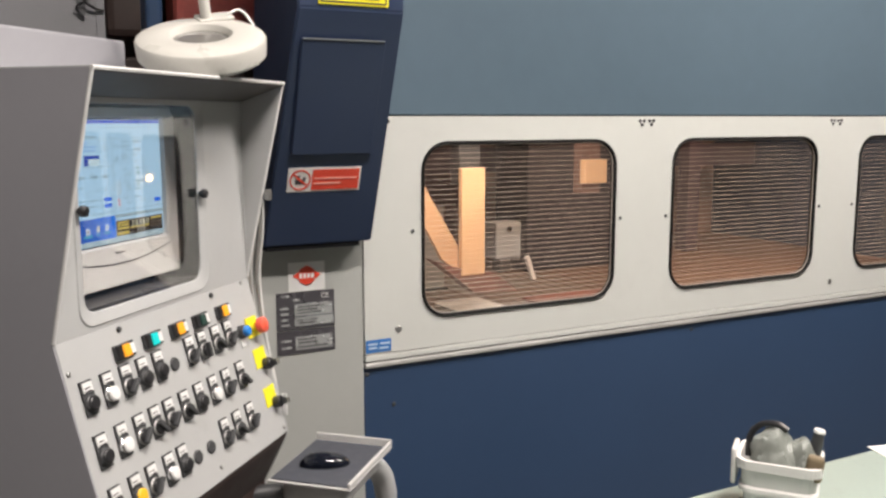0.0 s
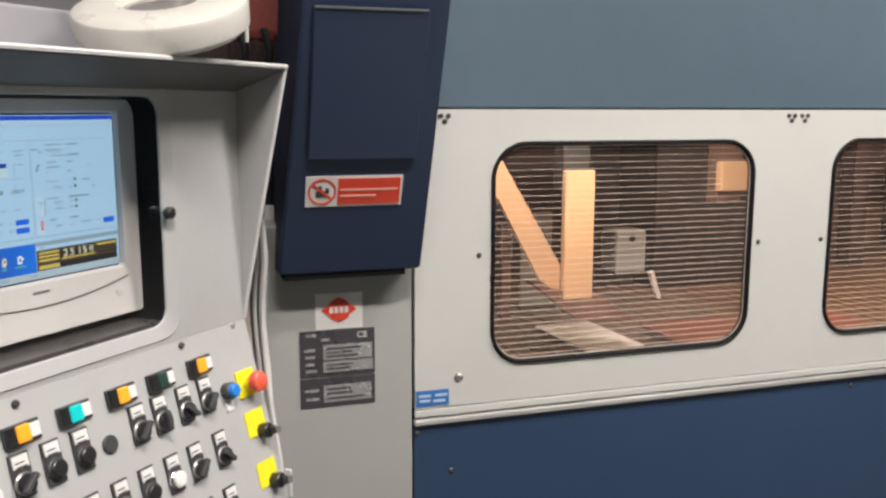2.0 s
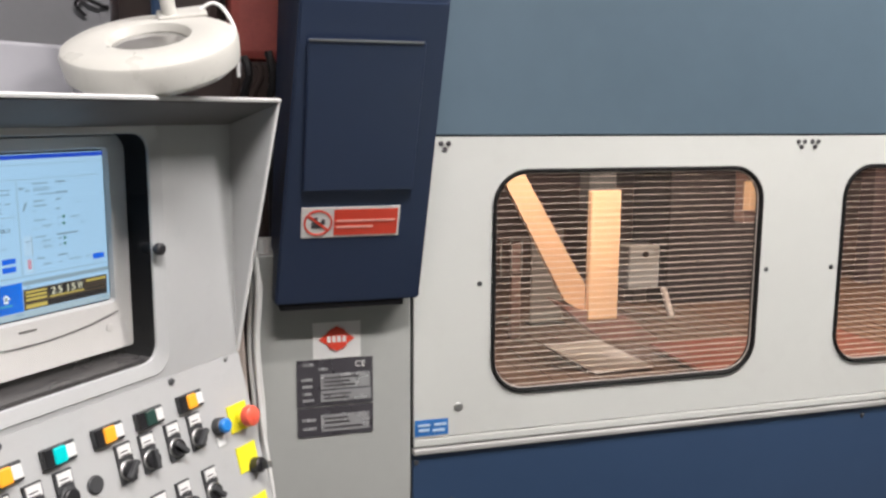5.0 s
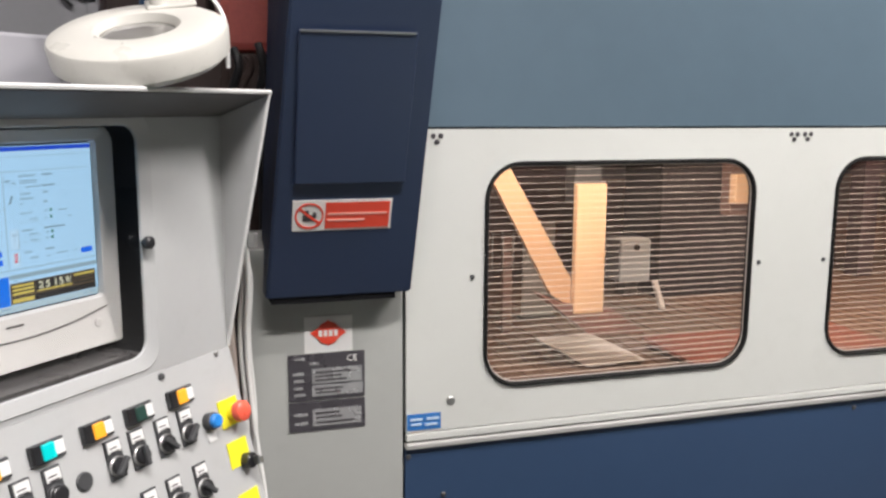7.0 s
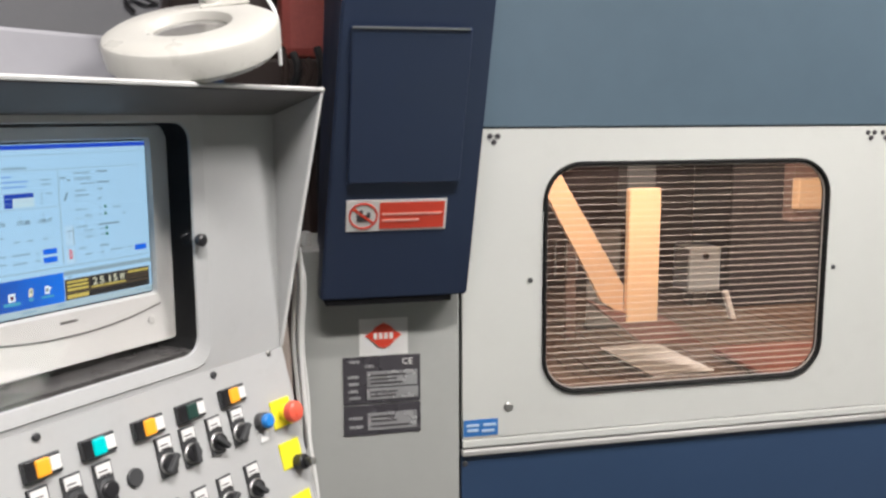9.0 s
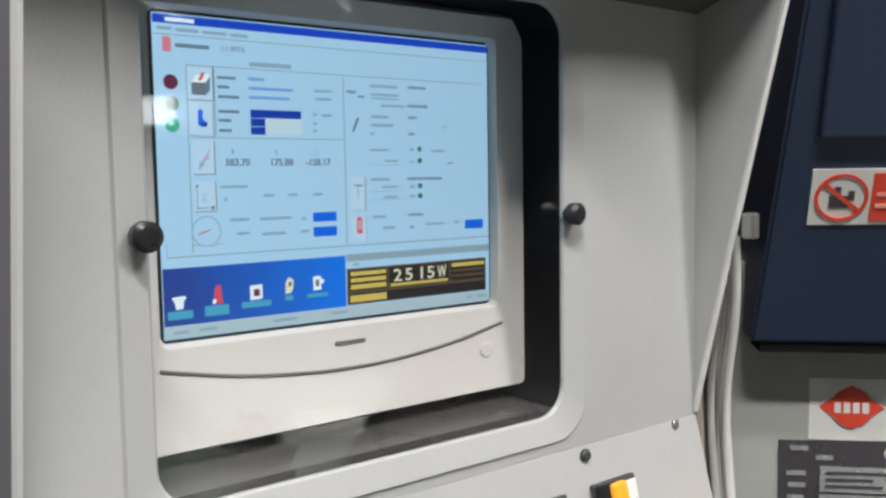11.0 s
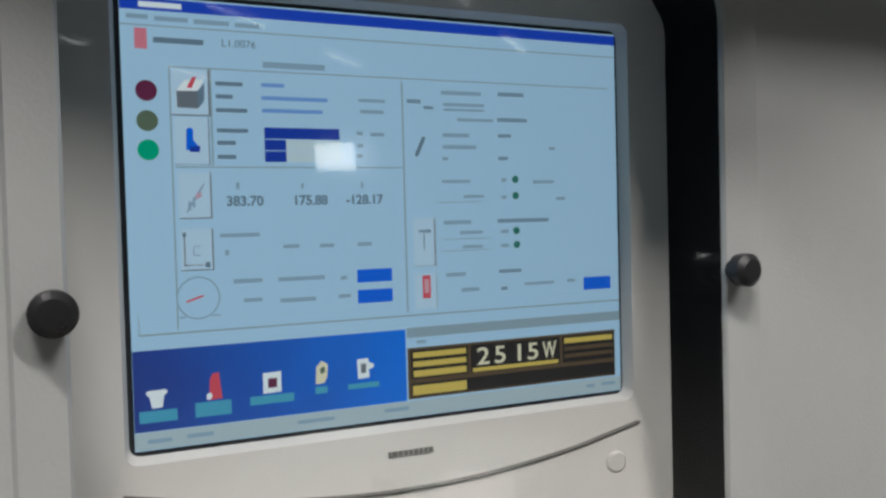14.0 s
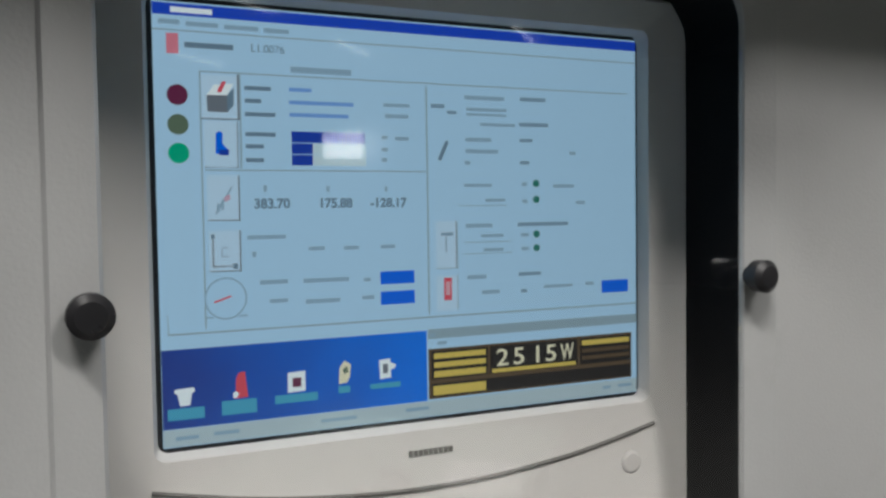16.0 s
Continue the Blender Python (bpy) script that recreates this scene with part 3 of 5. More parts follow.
tagged(part("nozzle_arm", box(-0.012, 0.012, -0.012, 0.012, -0.07, 0.07, 0.004, m=pose(2.62, 3.9, 0.868, 0, -20)), M_SHEET), "thin pale nozzle arm leaning on the bed", "nozzle")

wl = tagged(part("work_light", lathe([(0, 0.0), (0.05, 0.0), (0.06, 0.02), (0.05, 0.06), (0.02, 0.07), (0.02, 0.12)], pose(3.9, 2.53, 1.33, 0, -90), 20), M_CHARCOAL), "round warm work light inside the machine", "work light")
part("bulb", lathe([(0, -0.012), (0.03, -0.008), (0.046, -0.001), (0, -0.001)], pose(3.9, 2.53, 1.33, 0, -90) @ pose(0, 0, 0, 180), 20), M_WORKLIGHT, wl, "glowing warm bulb")
part("stem", box(4.0, 4.03, 2.515, 2.545, 0.8, 1.345), M_STEEL, wl)

# cabinet, guard and junction box behind the gantry
# added dark box that keeps the right of the interior dark
tagged(part("dark_backing", box(2.74, 3.5, 4.12, 4.48, 0.8005, 1.75, 0.01), material("backing_blue_black", (0.022, 0.024, 0.036), 0.45, var=0.4, scale=5)), "blue-black box added to darken the machine's inside", "cabinet")
gd = tagged(empty("pale_guard", pose(2.02, 3.9, 0.8)), "pale grey sheet guard standing behind the gantry", "guard")
part("sheet", box(-0.075, 0.075, 0.0, 0.006, 0.0, 0.43, 0.002), material("guard_grey", (0.3, 0.31, 0.31), 0.5, var=0.15), gd)
part("foot", box(-0.08, 0.08, -0.03, 0.05, 0.0005, 0.012), M_CHARCOAL, gd)
jb = tagged(empty("wire_rack", pose(1.8, 3.7, 0.8)), "small pale wire rack inside the machine", "rack")
for dx in (-0.07, -0.025, 0.02, 0.065):
    part("upright", box(dx - 0.0025, dx + 0.0025, -0.004, 0.004, 0.27, 0.42), M_STEEL, jb)
for dz in (0.28, 0.35, 0.415):
    part("rail", box(-0.075, 0.075, -0.009, -0.0045, dz - 0.002, dz + 0.002), M_STEEL, jb)
part("stand", box(-0.02, 0.02, 0.005, 0.03, 0.0005, 0.40), M_INNER, jb)

# moving gantry: a post, a brace and an end plate on a beam
gantry = tagged(empty("cutting_gantry", pose(0, 3.1, 0)), "cream painted cutting gantry with a post and a diagonal brace", "gantry")
part("post", box(1.735, 1.845, -0.05, -0.02, 1.03, 1.47, 0.005), M_POST, gantry)
bm = bmesh.new()
add_loft(bm, [[(1.395, y, 1.58), (1.475, y, 1.58), (1.734, y, 1.15), (1.734, y, 1.05), (1.66, y, 1.10)] for y in (-0.02, 0.0)], cap=True)
# post colour darkened: the weaker light on the brace is in its paint
part("brace", bm, material("brace_shaded_cream", (0.66, 0.42, 0.25), 0.5, var=0.1, scale=5), gantry)
bm = bmesh.new()
add_loft(bm, [[(1.62, y, 1.10), (1.70, y, 1.07), (1.90, y, 1.028), (2.01, y, 0.945), (1.80, y, 0.955)] for y in (-0.045, 0.05)], cap=True)
part("carriage_skirt", bm, material("carriage_red_brown", (0.22, 0.10, 0.08), 0.5, var=0.3, scale=9), gantry, "red-brown skirt under the post")
part("lower_shell", box(1.845, 1.895, 0.055, 0.12, 1.04, 1.30, 0.006), M_GREYBOX, gantry)
part("cross_beam", box(1.3, 2.7, 0.0, 0.20, 1.58, 1.78, 0.008), material("gantry_dark_beam", (0.09, 0.07, 0.075), 0.5), gantry)
part("beam_cap", box(1.74, 1.84, -0.019, 0.06, 1.4, 1.62, 0.006), M_CHARCOAL, gantry)
part("end_plate", box(2.35, 2.47, -0.04, 0.0, 1.385, 1.49, 0.006), M_POST, gantry)
part("end_plate_arm", box(2.36, 2.46, 0.0, 0.06, 1.34, 1.75), M_INNER, gantry)

# ---- operator console ----
KX, KY, KA = 0.474, 1.925, 46.5
CON = pose(KX, KY, 0, 0, 0, KA)
console = tagged(empty("operator_console", CON), "light grey sheet-steel operator console with rows of switches", "control console")
UL, UR = -0.485, 0.20
FY = 0.012
bm = bmesh.new()
add_holed(bm, (UL + 0.004, UR - 0.004, 1.275, 1.72), (-0.411, 0.020, 1.288, 1.712, 0.035), FY, FY + 0.003, 6)
part("face_plate", bm, M_CONSOLE, console, "light grey upper face plate")
bm = bmesh.new()
def rr(e, y):
    return [(x, y, z) for x, z in rounded(-0.411 + e, 0.020 - e, 1.288 + e, 1.712 - e, 0.036 - e * 0.3, 6)]
add_loft(bm, [rr(-0.004, FY - 0.0005), rr(-0.002, FY - 0.0025), rr(0.003, FY - 0.001), rr(0.019, FY + 0.004), rr(0.021, FY + 0.007)])
part("opening_rim", bm, M_CONSOLE, console, "pressed rim round the monitor opening")
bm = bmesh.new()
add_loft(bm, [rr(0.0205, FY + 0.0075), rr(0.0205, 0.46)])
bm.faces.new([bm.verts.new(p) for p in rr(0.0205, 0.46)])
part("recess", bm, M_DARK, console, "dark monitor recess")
part("recess_shelf", box(-0.389, -0.002, FY + 0.009, 0.44, 1.3092, 1.3155), M_SHELF, console)
prof_side = [(-0.1, 1.746), (FY + 0.001, 1.275), (-0.086, 0.902), (-0.086, 0.885), (-0.02, 0.754), (-0.02, 0.0), (0.5, 0.0), (0.5, 1.746)]
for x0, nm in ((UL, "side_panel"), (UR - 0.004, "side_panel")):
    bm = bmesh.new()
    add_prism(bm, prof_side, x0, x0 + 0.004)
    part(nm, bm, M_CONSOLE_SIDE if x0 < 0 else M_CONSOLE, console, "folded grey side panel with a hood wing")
bm = bmesh.new()
for x0 in (UL - 0.001, UR - 0.005):
    add_pipe(bm, [(x0 + 0.003, -0.1, 1.746), (x0 + 0.003, -0.043, 1.51), (x0 + 0.003, FY, 1.277)], 0.0035, 6)
add_pipe(bm, [(UL, -0.1005, 1.746), (-0.14, -0.1005, 1.746), (UR, -0.1005, 1.746)], 0.004, 6)
part("hood_edge", bm, M_EDGE, console, "pale folded hood edge")
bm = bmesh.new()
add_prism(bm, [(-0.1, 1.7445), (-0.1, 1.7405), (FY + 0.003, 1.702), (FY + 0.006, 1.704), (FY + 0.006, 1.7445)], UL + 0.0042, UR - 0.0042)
part("hood", bm, M_HOOD, console, "hood underside, its shade put into the dark grey")
part("top_plate", box(UL, UR, -0.098, 0.5, 1.7462, 1.7485), M_CONSOLE, console)
part("back_plate", box(UL + 0.004, UR - 0.004, 0.496, 0.5, 0.0, 1.744), M_CONSOLE_SIDE, console)
SL = math.degrees(math.atan(0.255))
def yn(z):
    return FY - 0.255 * (1.28 - z)
bm = bmesh.new()
add_prism(bm, [(yn(1.277), 1.2745), (yn(0.892), 0.892), (yn(0.892) + 0.004, 0.889), (FY + 0.006, 1.2745)], UL + 0.0042, UR - 0.0042)
part("switch_panel", bm, M_CONSOLE, console, "sloping light grey switch panel")
# dark brown plates paint in the shade below the switch panel
bm = bmesh.new()
add_prism(bm, [(yn(0.89) + 0.004, 0.888), (yn(0.89) + 0.006, 0.878), (-0.017, 0.754), (-0.013, 0.757)], UL + 0.0042, UR - 0.0042)
part("under_plate", bm, M_BROWN, console)
part("pedestal_front", box(UL + 0.0042, UR - 0.0042, -0.018, -0.014, 0.0, 0.754), M_BROWN, console)


def on_panel(u, z, off=0.0):
    """A pose on the switch panel: x along it, z up its slope, -y out of it."""
    return pose(u, yn(z), z, -SL) @ pose(0, -off, 0)


def control(name, u, z, label=""):
    e = empty(name, on_panel(u + 0.0105, z - 0.0085), console)
    if label:
        e["label"] = label
    return e


FACE = pose(0, 0, 0, 90)


def lit_button(u, z, mat, label):
    e = control("lit_button", u, z, label)
    part("base", box(-0.03, 0.03, -0.006, 0, -0.015, 0.015, 0.002), M_CHARCOAL, e)
    part("housing", box(-0.028, -0.004, -0.012, -0.006, -0.0145, 0.0145, 0.002), M_BLACK, e)
    part("lens", box(-0.014, 0.008, -0.0155, -0.0062, -0.0125, 0.0125, 0.003), mat, e)
    part("label_plate", box(0.0115, 0.0275, -0.0085, -0.006, -0.010, 0.010, 0.001), M_WHITE, e)


def holder(e, z0=0.012, z1=0.036, w=0.0155):
    part("label_holder", box(-w, w, -0.005, 0, z0 - 0.04, z1, 0.001), M_CHARCOAL, e)
    part("label_plate", box(-w + 0.003, w - 0.003, -0.0068, -0.005, z0 + 0.003, z1 - 0.003), M_WHITE, e)
    bm = bmesh.new()
    for k, dz in enumerate((0.0165, 0.0225)):
        add_box(bm, -w + 0.006, w - 0.007 - 0.003 * k, -0.0074, -0.0068, z0 + dz - 0.013, z0 + dz - 0.011)
    part("label_print", bm, M_PRINT, e)


def push_button(u, z, mat, label=""):
    e = control("push_button", u, z, label)
    holder(e)
    part("ring", lathe([(0.0162, 0), (0.0162, 0.005), (0.0138, 0.007), (0.0138, 0)], pose(0, -0.004, -0.006, 90), 20), M_CHARCOAL if mat is not M_WHITE else M_CHROME, e)
    part("cap", lathe([(0, 0.0125), (0.011, 0.0125), (0.0135, 0.0105), (0.0135, 0.0)], pose(0, -0.004, -0.006, 90), 20), mat, e)


def selector(u, z, turn):
    e = control("selector_switch", u, z)
    holder(e)
    part("bezel", lathe([(0.0165, 0), (0.0165, 0.003), (0.0148, 0.0045), (0.0135, 0.003)], pose(0, -0.0045, -0.008, 90), 20), M_STEEL, e, "dull metal ring")
    part("ring", lathe([(0.0145, 0), (0.0145, 0.008), (0.0125, 0.011), (0, 0.011)], pose(0, -0.004, -0.008, 90), 20), M_BLACK, e)
    part("knob", box(-0.0045, 0.0045, -0.0225, -0.012, -0.0165, 0.0165, 0.002, m=pose(0, 0, -0.008, 0, turn)), M_CHARCOAL, e)


def plug(u, z):
    e = control("blanking_plug", u, z)
    part("cap", lathe([(0, 0.005), (0.0125, 0.005), (0.0145, 0.003), (0.0145, 0)], FACE, 20), M_CHARCOAL, e)


def key_switch(u, z):
    e = control("key_switch", u, z, "key switch on a yellow plate")
    part("plate", box(-0.03, 0.022, -0.002, 0, -0.018, 0.03), M_YELLOW, e)
    part("barrel", lathe([(0, 0.02), (0.012, 0.02), (0.0145, 0.017), (0.0145, 0)], pose(0.008, -0.002, -0.014, 90), 20), M_BLACK, e)
    part("lever", box(0.004, 0.012, -0.036, -0.022, -0.022, -0.006, 0.002), M_CHARCOAL, e)
    part("key", box(0.0065, 0.0095, -0.046, -0.036, -0.02, -0.008), M_STEEL, e)


for u, m, l in ((-0.326, M_AMBER, "amber lit button"), (-0.235, M_TEAL, "teal lit button"), (-0.143, M_AMBER, "amber lit button"), (-0.057, M_GREENLENS, "dark green lit button"), (0.038, M_AMBER, "amber lit button")):
    lit_button(u, 1.232, m, l)
R1, R2, R3 = 1.174, 1.078, 0.982
push_button(-0.45, R1, M_BLACK)
push_button(-0.394, R1, M_WHITE, "white push button")
selector(-0.34, R1, 50)
push_button(-0.288, R1, M_BLACK)
push_button(-0.236, R1, M_BLACK)
plug(-0.184, R1 - 0.006)
for u, a in ((-0.122, 45), (-0.073, 0), (-0.016, -45), (0.037, 45)):
    selector(u, R1 + 0.002, a)
e = control("blue_button", 0.092, 1.171, "blue push button")
part("ring", lathe([(0.0155, 0), (0.0155, 0.014), (0.013, 0.016), (0.013, 0)], FACE, 20), M_CHARCOAL, e)
part("cap", lathe([(0, 0.026), (0.010, 0.026), (0.0128, 0.023), (0.0128, 0)], FACE, 20), M_BLUEBTN, e)
part("label_plate", box(-0.01, 0.01, -0.003, 0, -0.036, -0.02), M_WHITE, e)
e = control("emergency_stop", 0.152, 1.17, "red mushroom emergency stop on a yellow plate")
part("plate", box(-0.03, 0.02, -0.003, 0, -0.024, 0.026), M_YELLOW, e)
part("stem", lathe([(0.016, 0), (0.016, 0.012), (0.011, 0.014), (0.011, 0.022)], FACE, 20), M_YELLOW, e)
part("mushroom_cap", lathe([(0.011, 0.018), (0.019, 0.02), (0.02, 0.026), (0.0185, 0.034), (0.012, 0.038), (0, 0.039)], FACE, 28), M_REDBTN, e, smooth=True)
for u, a in ((-0.34, 45), (-0.29, -40), (-0.243, 50), (-0.187, -45), (-0.02, 45), (0.044, -45)):
    selector(u, R2, a)
push_button(-0.452, R2, M_BLACK)
push_button(-0.394, R2, M_WHITE, "white push button")
push_button(-0.132, R2, M_BLACK)
push_button(-0.075, R2, M_WHITE, "white push button")
key_switch(0.152, 1.09)
push_button(-0.452, R3, M_BLACK)
push_button(-0.395, R3, M_AMBERCAP, "amber push button")
for u, a in ((-0.344, 40), (-0.075, 45), (-0.02, -45), (0.039, 40)):
    selector(u, R3, a)
push_button(-0.287, R3, M_WHITE, "white push button")
push_button(-0.24, R3, M_BLACK)
plug(-0.19, R3 - 0.008)
plug(-0.138, R3 - 0.006)
key_switch(0.152, 0.995)
for u, z in ((-0.312, 1.264), (0.02, 1.266)):
    part("bolt", lathe([(0, 0.005), (0.0045, 0.005), (0.006, 0.003), (0.006, 0)], pose(u, FY if z > 1.28 else yn(z), z, 90), 12), M_CHARCOAL, console)
for u, z in ((0.16, 1.27), (-0.47, 1.22), (-0.11, 0.918), (0.185, 0.905)):
    part("bolt", lathe([(0, 0.003), (0.0035, 0.003), (0.005, 0.002), (0.005, 0)], on_panel(u, z) @ FACE, 12), M_STEEL, console)
# clear cover held by two black knobs
part("cover_pane", box(-0.3902, -0.0008, FY + 0.0045, FY + 0.0072, 1.3088, 1.6912), M_PANE, console, "clear acrylic cover").visible_shadow = False
for u in (-0.397, 0.002):
    part("cover_knob", lathe([(0, 0.0155), (0.007, 0.015), (0.0105, 0.012), (0.0105, 0.004), (0.006, 0.003), (0.006, -0.003)], pose(u, FY - 0.002, 1.5, 90), 20), M_BLACK, console, "round black fixing knob", smooth=True)
# raised box on the console's top
hb2 = tagged(empty("cable_housing", CON), "long pale grey housing lying on the console top", "housing")
part("housing_body", box(-0.485, 0.01, 0.19, 0.45, 1.7487, 1.836, 0.006), M_CONSOLE_SIDE, hb2)
# cables down the wing
cab = tagged(empty("cable_bundle", CON), "pale grey cables hanging down beside the console wing", "cable")
for k, (dx, dy) in enumerate(((0.0, 0.0), (0.014, 0.014), (0.03, 0.02), (-0.02, 0.05), (0.022, 0.035))):
    bm = bmesh.new()
    add_pipe(bm, [(0.207, -0.03 + dy, 1.47), (0.222 + dx, -0.022 + dy, 1.40), (0.238 + dx, 0.0 + dy, 1.27), (0.232 + dx, -0.015 + dy, 1.13), (0.216, -0.05 + dy, 0.99), (0.208, -0.06 + dy, 0.92)], 0.0045)
    part("cable", bm, M_SLEEVE if k == 3 else M_CABLE, cab, smooth=True)
bm = bmesh.new()
add_pipe(bm, [(0.225, 0.06, 1.44), (0.245, 0.065, 1.32), (0.25, 0.06, 1.2), (0.24, 0.05, 1.08), (0.225, 0.04, 0.95)], 0.022, 12)
part("sleeve", bm, M_SLEEVE, cab, "brown-grey cable sleeve", smooth=True)
part("cable_clip", box(0.2, 0.212, -0.056, -0.04, 1.468, 1.495, 0.003), M_STEEL, cab)
part("bracket", box(0.2005, 0.206, -0.085, -0.07, 0.93, 0.985, 0.002), M_EDGE, cab)

# ---- monitor ----
MON = CON @ pose(-0.194, 0.088, 0, 0, 0, -0.6)
mon = tagged(empty("crt_monitor", MON), "ivory tube monitor showing a machine control screen", "monitor")
SX0, SX1, SZ0, SZ1 = -0.162, 0.162, 1.414, 1.662
bm = bmesh.new()
def mr(x0, x1, z0, z1, r, y):
    return [(x, y, z) for x, z in rounded(x0, x1, z0, z1, r, 5)]
add_loft(bm, [mr(SX0 - 0.003, SX1 + 0.003, SZ0 - 0.003, SZ1 + 0.003, 0.006, 0.002), mr(SX0 - 0.006, SX1 + 0.006, SZ0 - 0.006, SZ1 + 0.006, 0.007, -0.007), mr(-0.195, 0.195, 1.330, 1.686, 0.008, -0.016), mr(-0.205, 0.205, 1.327, 1.692, 0.011, -0.009), mr(-0.21, 0.21, 1.325, 1.695, 0.014, 0.03), mr(-0.195, 0.195, 1.34, 1.69, 0.02, 0.12), mr(-0.12, 0.12, 1.38, 1.63, 0.03, 0.30)], cap=False)
part("bezel", bm, M_BEZEL, mon, "ivory plastic casing", smooth=False)
part("tube_mask", box(SX0 - 0.004, SX1 + 0.004, 0.0022, 0.006, SZ0 - 0.004, SZ1 + 0.004), M_BLACK, mon)
part("stand", box(-0.13, 0.13, 0.02, 0.25, 1.3157, 1.34, 0.004), M_BEZEL, mon)
bm = bmesh.new()

def chin_y(z):
    return -0.007 - 0.009 * (1.408 - z) / 0.078


def crease_z(x):
    return 1.3725 + 0.02 * (x / 0.17) ** 2


add_pipe(bm, [(x, chin_y(crease_z(x)) - 0.0002, crease_z(x)) for x in (-0.17, -0.11, -0.05, 0, 0.05, 0.11, 0.17)], 0.0016, 6)
part("chin_crease", bm, M_CREASE, mon, "dark curved groove")
bm = bmesh.new()
for k in range(9):
    add_box(bm, -0.018 + k * 0.0034, -0.0153 + k * 0.0034, chin_y(1.394) - 0.0008, chin_y(1.394) + 0.0008, 1.3925, 1.3962)
part("maker_mark", bm, M_CREASE, mon)
part("power_button", lathe([(0, 0.002), (0.006, 0.002), (0.008, 0.001), (0.008, 0)], pose(0.148, chin_y(1.368), 1.368, 90), 18), M_BEZEL, mon)

# the picture on the tube: s to the right, v down, both from 0 to 1
LIT = 1.36
def glow(name, rgb, k=1.0):
    return glowing(name, rgb, LIT * k, base=(0.02, 0.022, 0.025), rough=0.08)
G_BG = glow("screen_pale_blue", (0.378, 0.605, 0.79))
G_LINE = glow("screen_grey", (0.25, 0.36, 0.42))
G_TEXT = glow("screen_dark_text", (0.13, 0.21, 0.28))
G_MID = glow("screen_mid_text", (0.18, 0.29, 0.38))
G_TILE = glow("screen_tile", (0.46, 0.65, 0.8))
G_SOFT = glow("screen_soft_text", (0.24, 0.38, 0.49))
G_NAVY = glow("screen_navy", (0.01, 0.045, 0.36))
G_TITLE = glow("screen_title_blue", (0.012, 0.06, 0.5))
G_BLUE = glow("screen_desktop_blue", (0.015, 0.11, 0.62))


def desktop_glow(m):
    """A picture that fades from dark to bright blue across the desktop."""
    nt = m.node_tree
    co = nt.nodes.new("ShaderNodeTexCoord")
    sp = nt.nodes.new("ShaderNodeSeparateXYZ")
    nt.links.new(co.outputs["Object"], sp.inputs[0])
    nz = nt.nodes.new("ShaderNodeTexNoise")
    nz.inputs["Scale"].default_value = 30
    nt.links.new(co.outputs["Object"], nz.inputs["Vector"])
    ad = nt.nodes.new("ShaderNodeMath")
    ad.operation = "MULTIPLY_ADD"
    nt.links.new(nz.outputs["Fac"], ad.inputs[0])
    ad.inputs[1].default_value = 0.06
    nt.links.new(sp.outputs["X"], ad.inputs[2])
    mr = nt.nodes.new("ShaderNodeMapRange")
    mr.inputs["From Min"].default_value, mr.inputs["From Max"].default_value = SX0 + 0.02, SX0 + 0.19
    nt.links.new(ad.outputs[0], mr.inputs["Value"])
    mx = nt.nodes.new("ShaderNodeMix")
    mx.data_type = "RGBA"
    mx.inputs["A"].default_value = (0.015, 0.035, 0.22, 1)
    mx.inputs["B"].default_value = (0.0, 0.16, 0.74, 1)
    nt.links.new(mr.outputs[0], mx.inputs["Factor"])
    nt.links.new(mx.outputs["Result"], nt.nodes["Principled BSDF"].inputs["Emission Color"])


desktop_glow(G_BLUE)
G_FIELD = glow("screen_blue_field", (0.0, 0.12, 0.72))
G_INK = glow("screen_blue_ink", (0.15, 0.32, 0.66))
G_BLACK = glow("screen_black", (0.012, 0.01, 0.008))
G_BROWN = glow("screen_brown", (0.09, 0.06, 0.03))
G_YEL = glow("screen_yellow", (0.6, 0.47, 0.1))
G_PALE = glow("screen_pale_yellow", (0.72, 0.7, 0.5))
G_WHITE = glow("screen_white", (0.75, 0.85, 0.88))
G_RED = glow("screen_red", (0.6, 0.07, 0.1))
G_MAROON = glow("screen_maroon", (0.12, 0.02, 0.06))
G_OLIVE = glow("screen_olive", (0.1, 0.15, 0.1))
G_GREEN = glow("screen_green", (0.0, 0.36, 0.2))
G_DGREEN = glow("screen_dark_green", (0.02, 0.16, 0.12))
G_CYAN = glow("screen_cyan", (0.06, 0.34, 0.5))
G_GREY = glow("screen_icon_grey", (0.14, 0.17, 0.2))
SW, SH = SX1 - SX0, SZ1 - SZ0
def S(s):
    return SX0 + s * SW
def V(v):
    return SZ1 - v * SH
screen = part("screen", box(SX0, SX1, 0.0, 0.002, SZ0, SZ1), G_BG, mon, "glowing pale blue control screen")


def ui(name, mat, rects, layer=1, label=""):
    bm = bmesh.new()
    for s0, v0, s1, v1 in rects:
        add_box(bm, S(s0), S(s1), -0.00025 * layer, -0.00025 * layer + 0.0002, V(v1), V(v0))
    return part(name, bm, mat, screen, label)


def ui_shape(name, mat, outline, layer=1):
    """A flat picture element with a polygon outline of (s, v) points."""
    bm = bmesh.new()
    add_loft(bm, [[(S(a), -0.00025 * layer + d, V(b)) for a, b in outline] for d in (0.0, 0.0002)], cap=True)
    return part(name, bm, mat, screen)


def strip(s0, s1, v, h=0.0045):
    return (s0, v - h, s1, v + h)


ui("title_bar", G_TITLE, [(0, 0.004, 1, 0.03)])
ui("title_text", G_WHITE, [(0.03, 0.012, 0.10, 0.024)], 2)
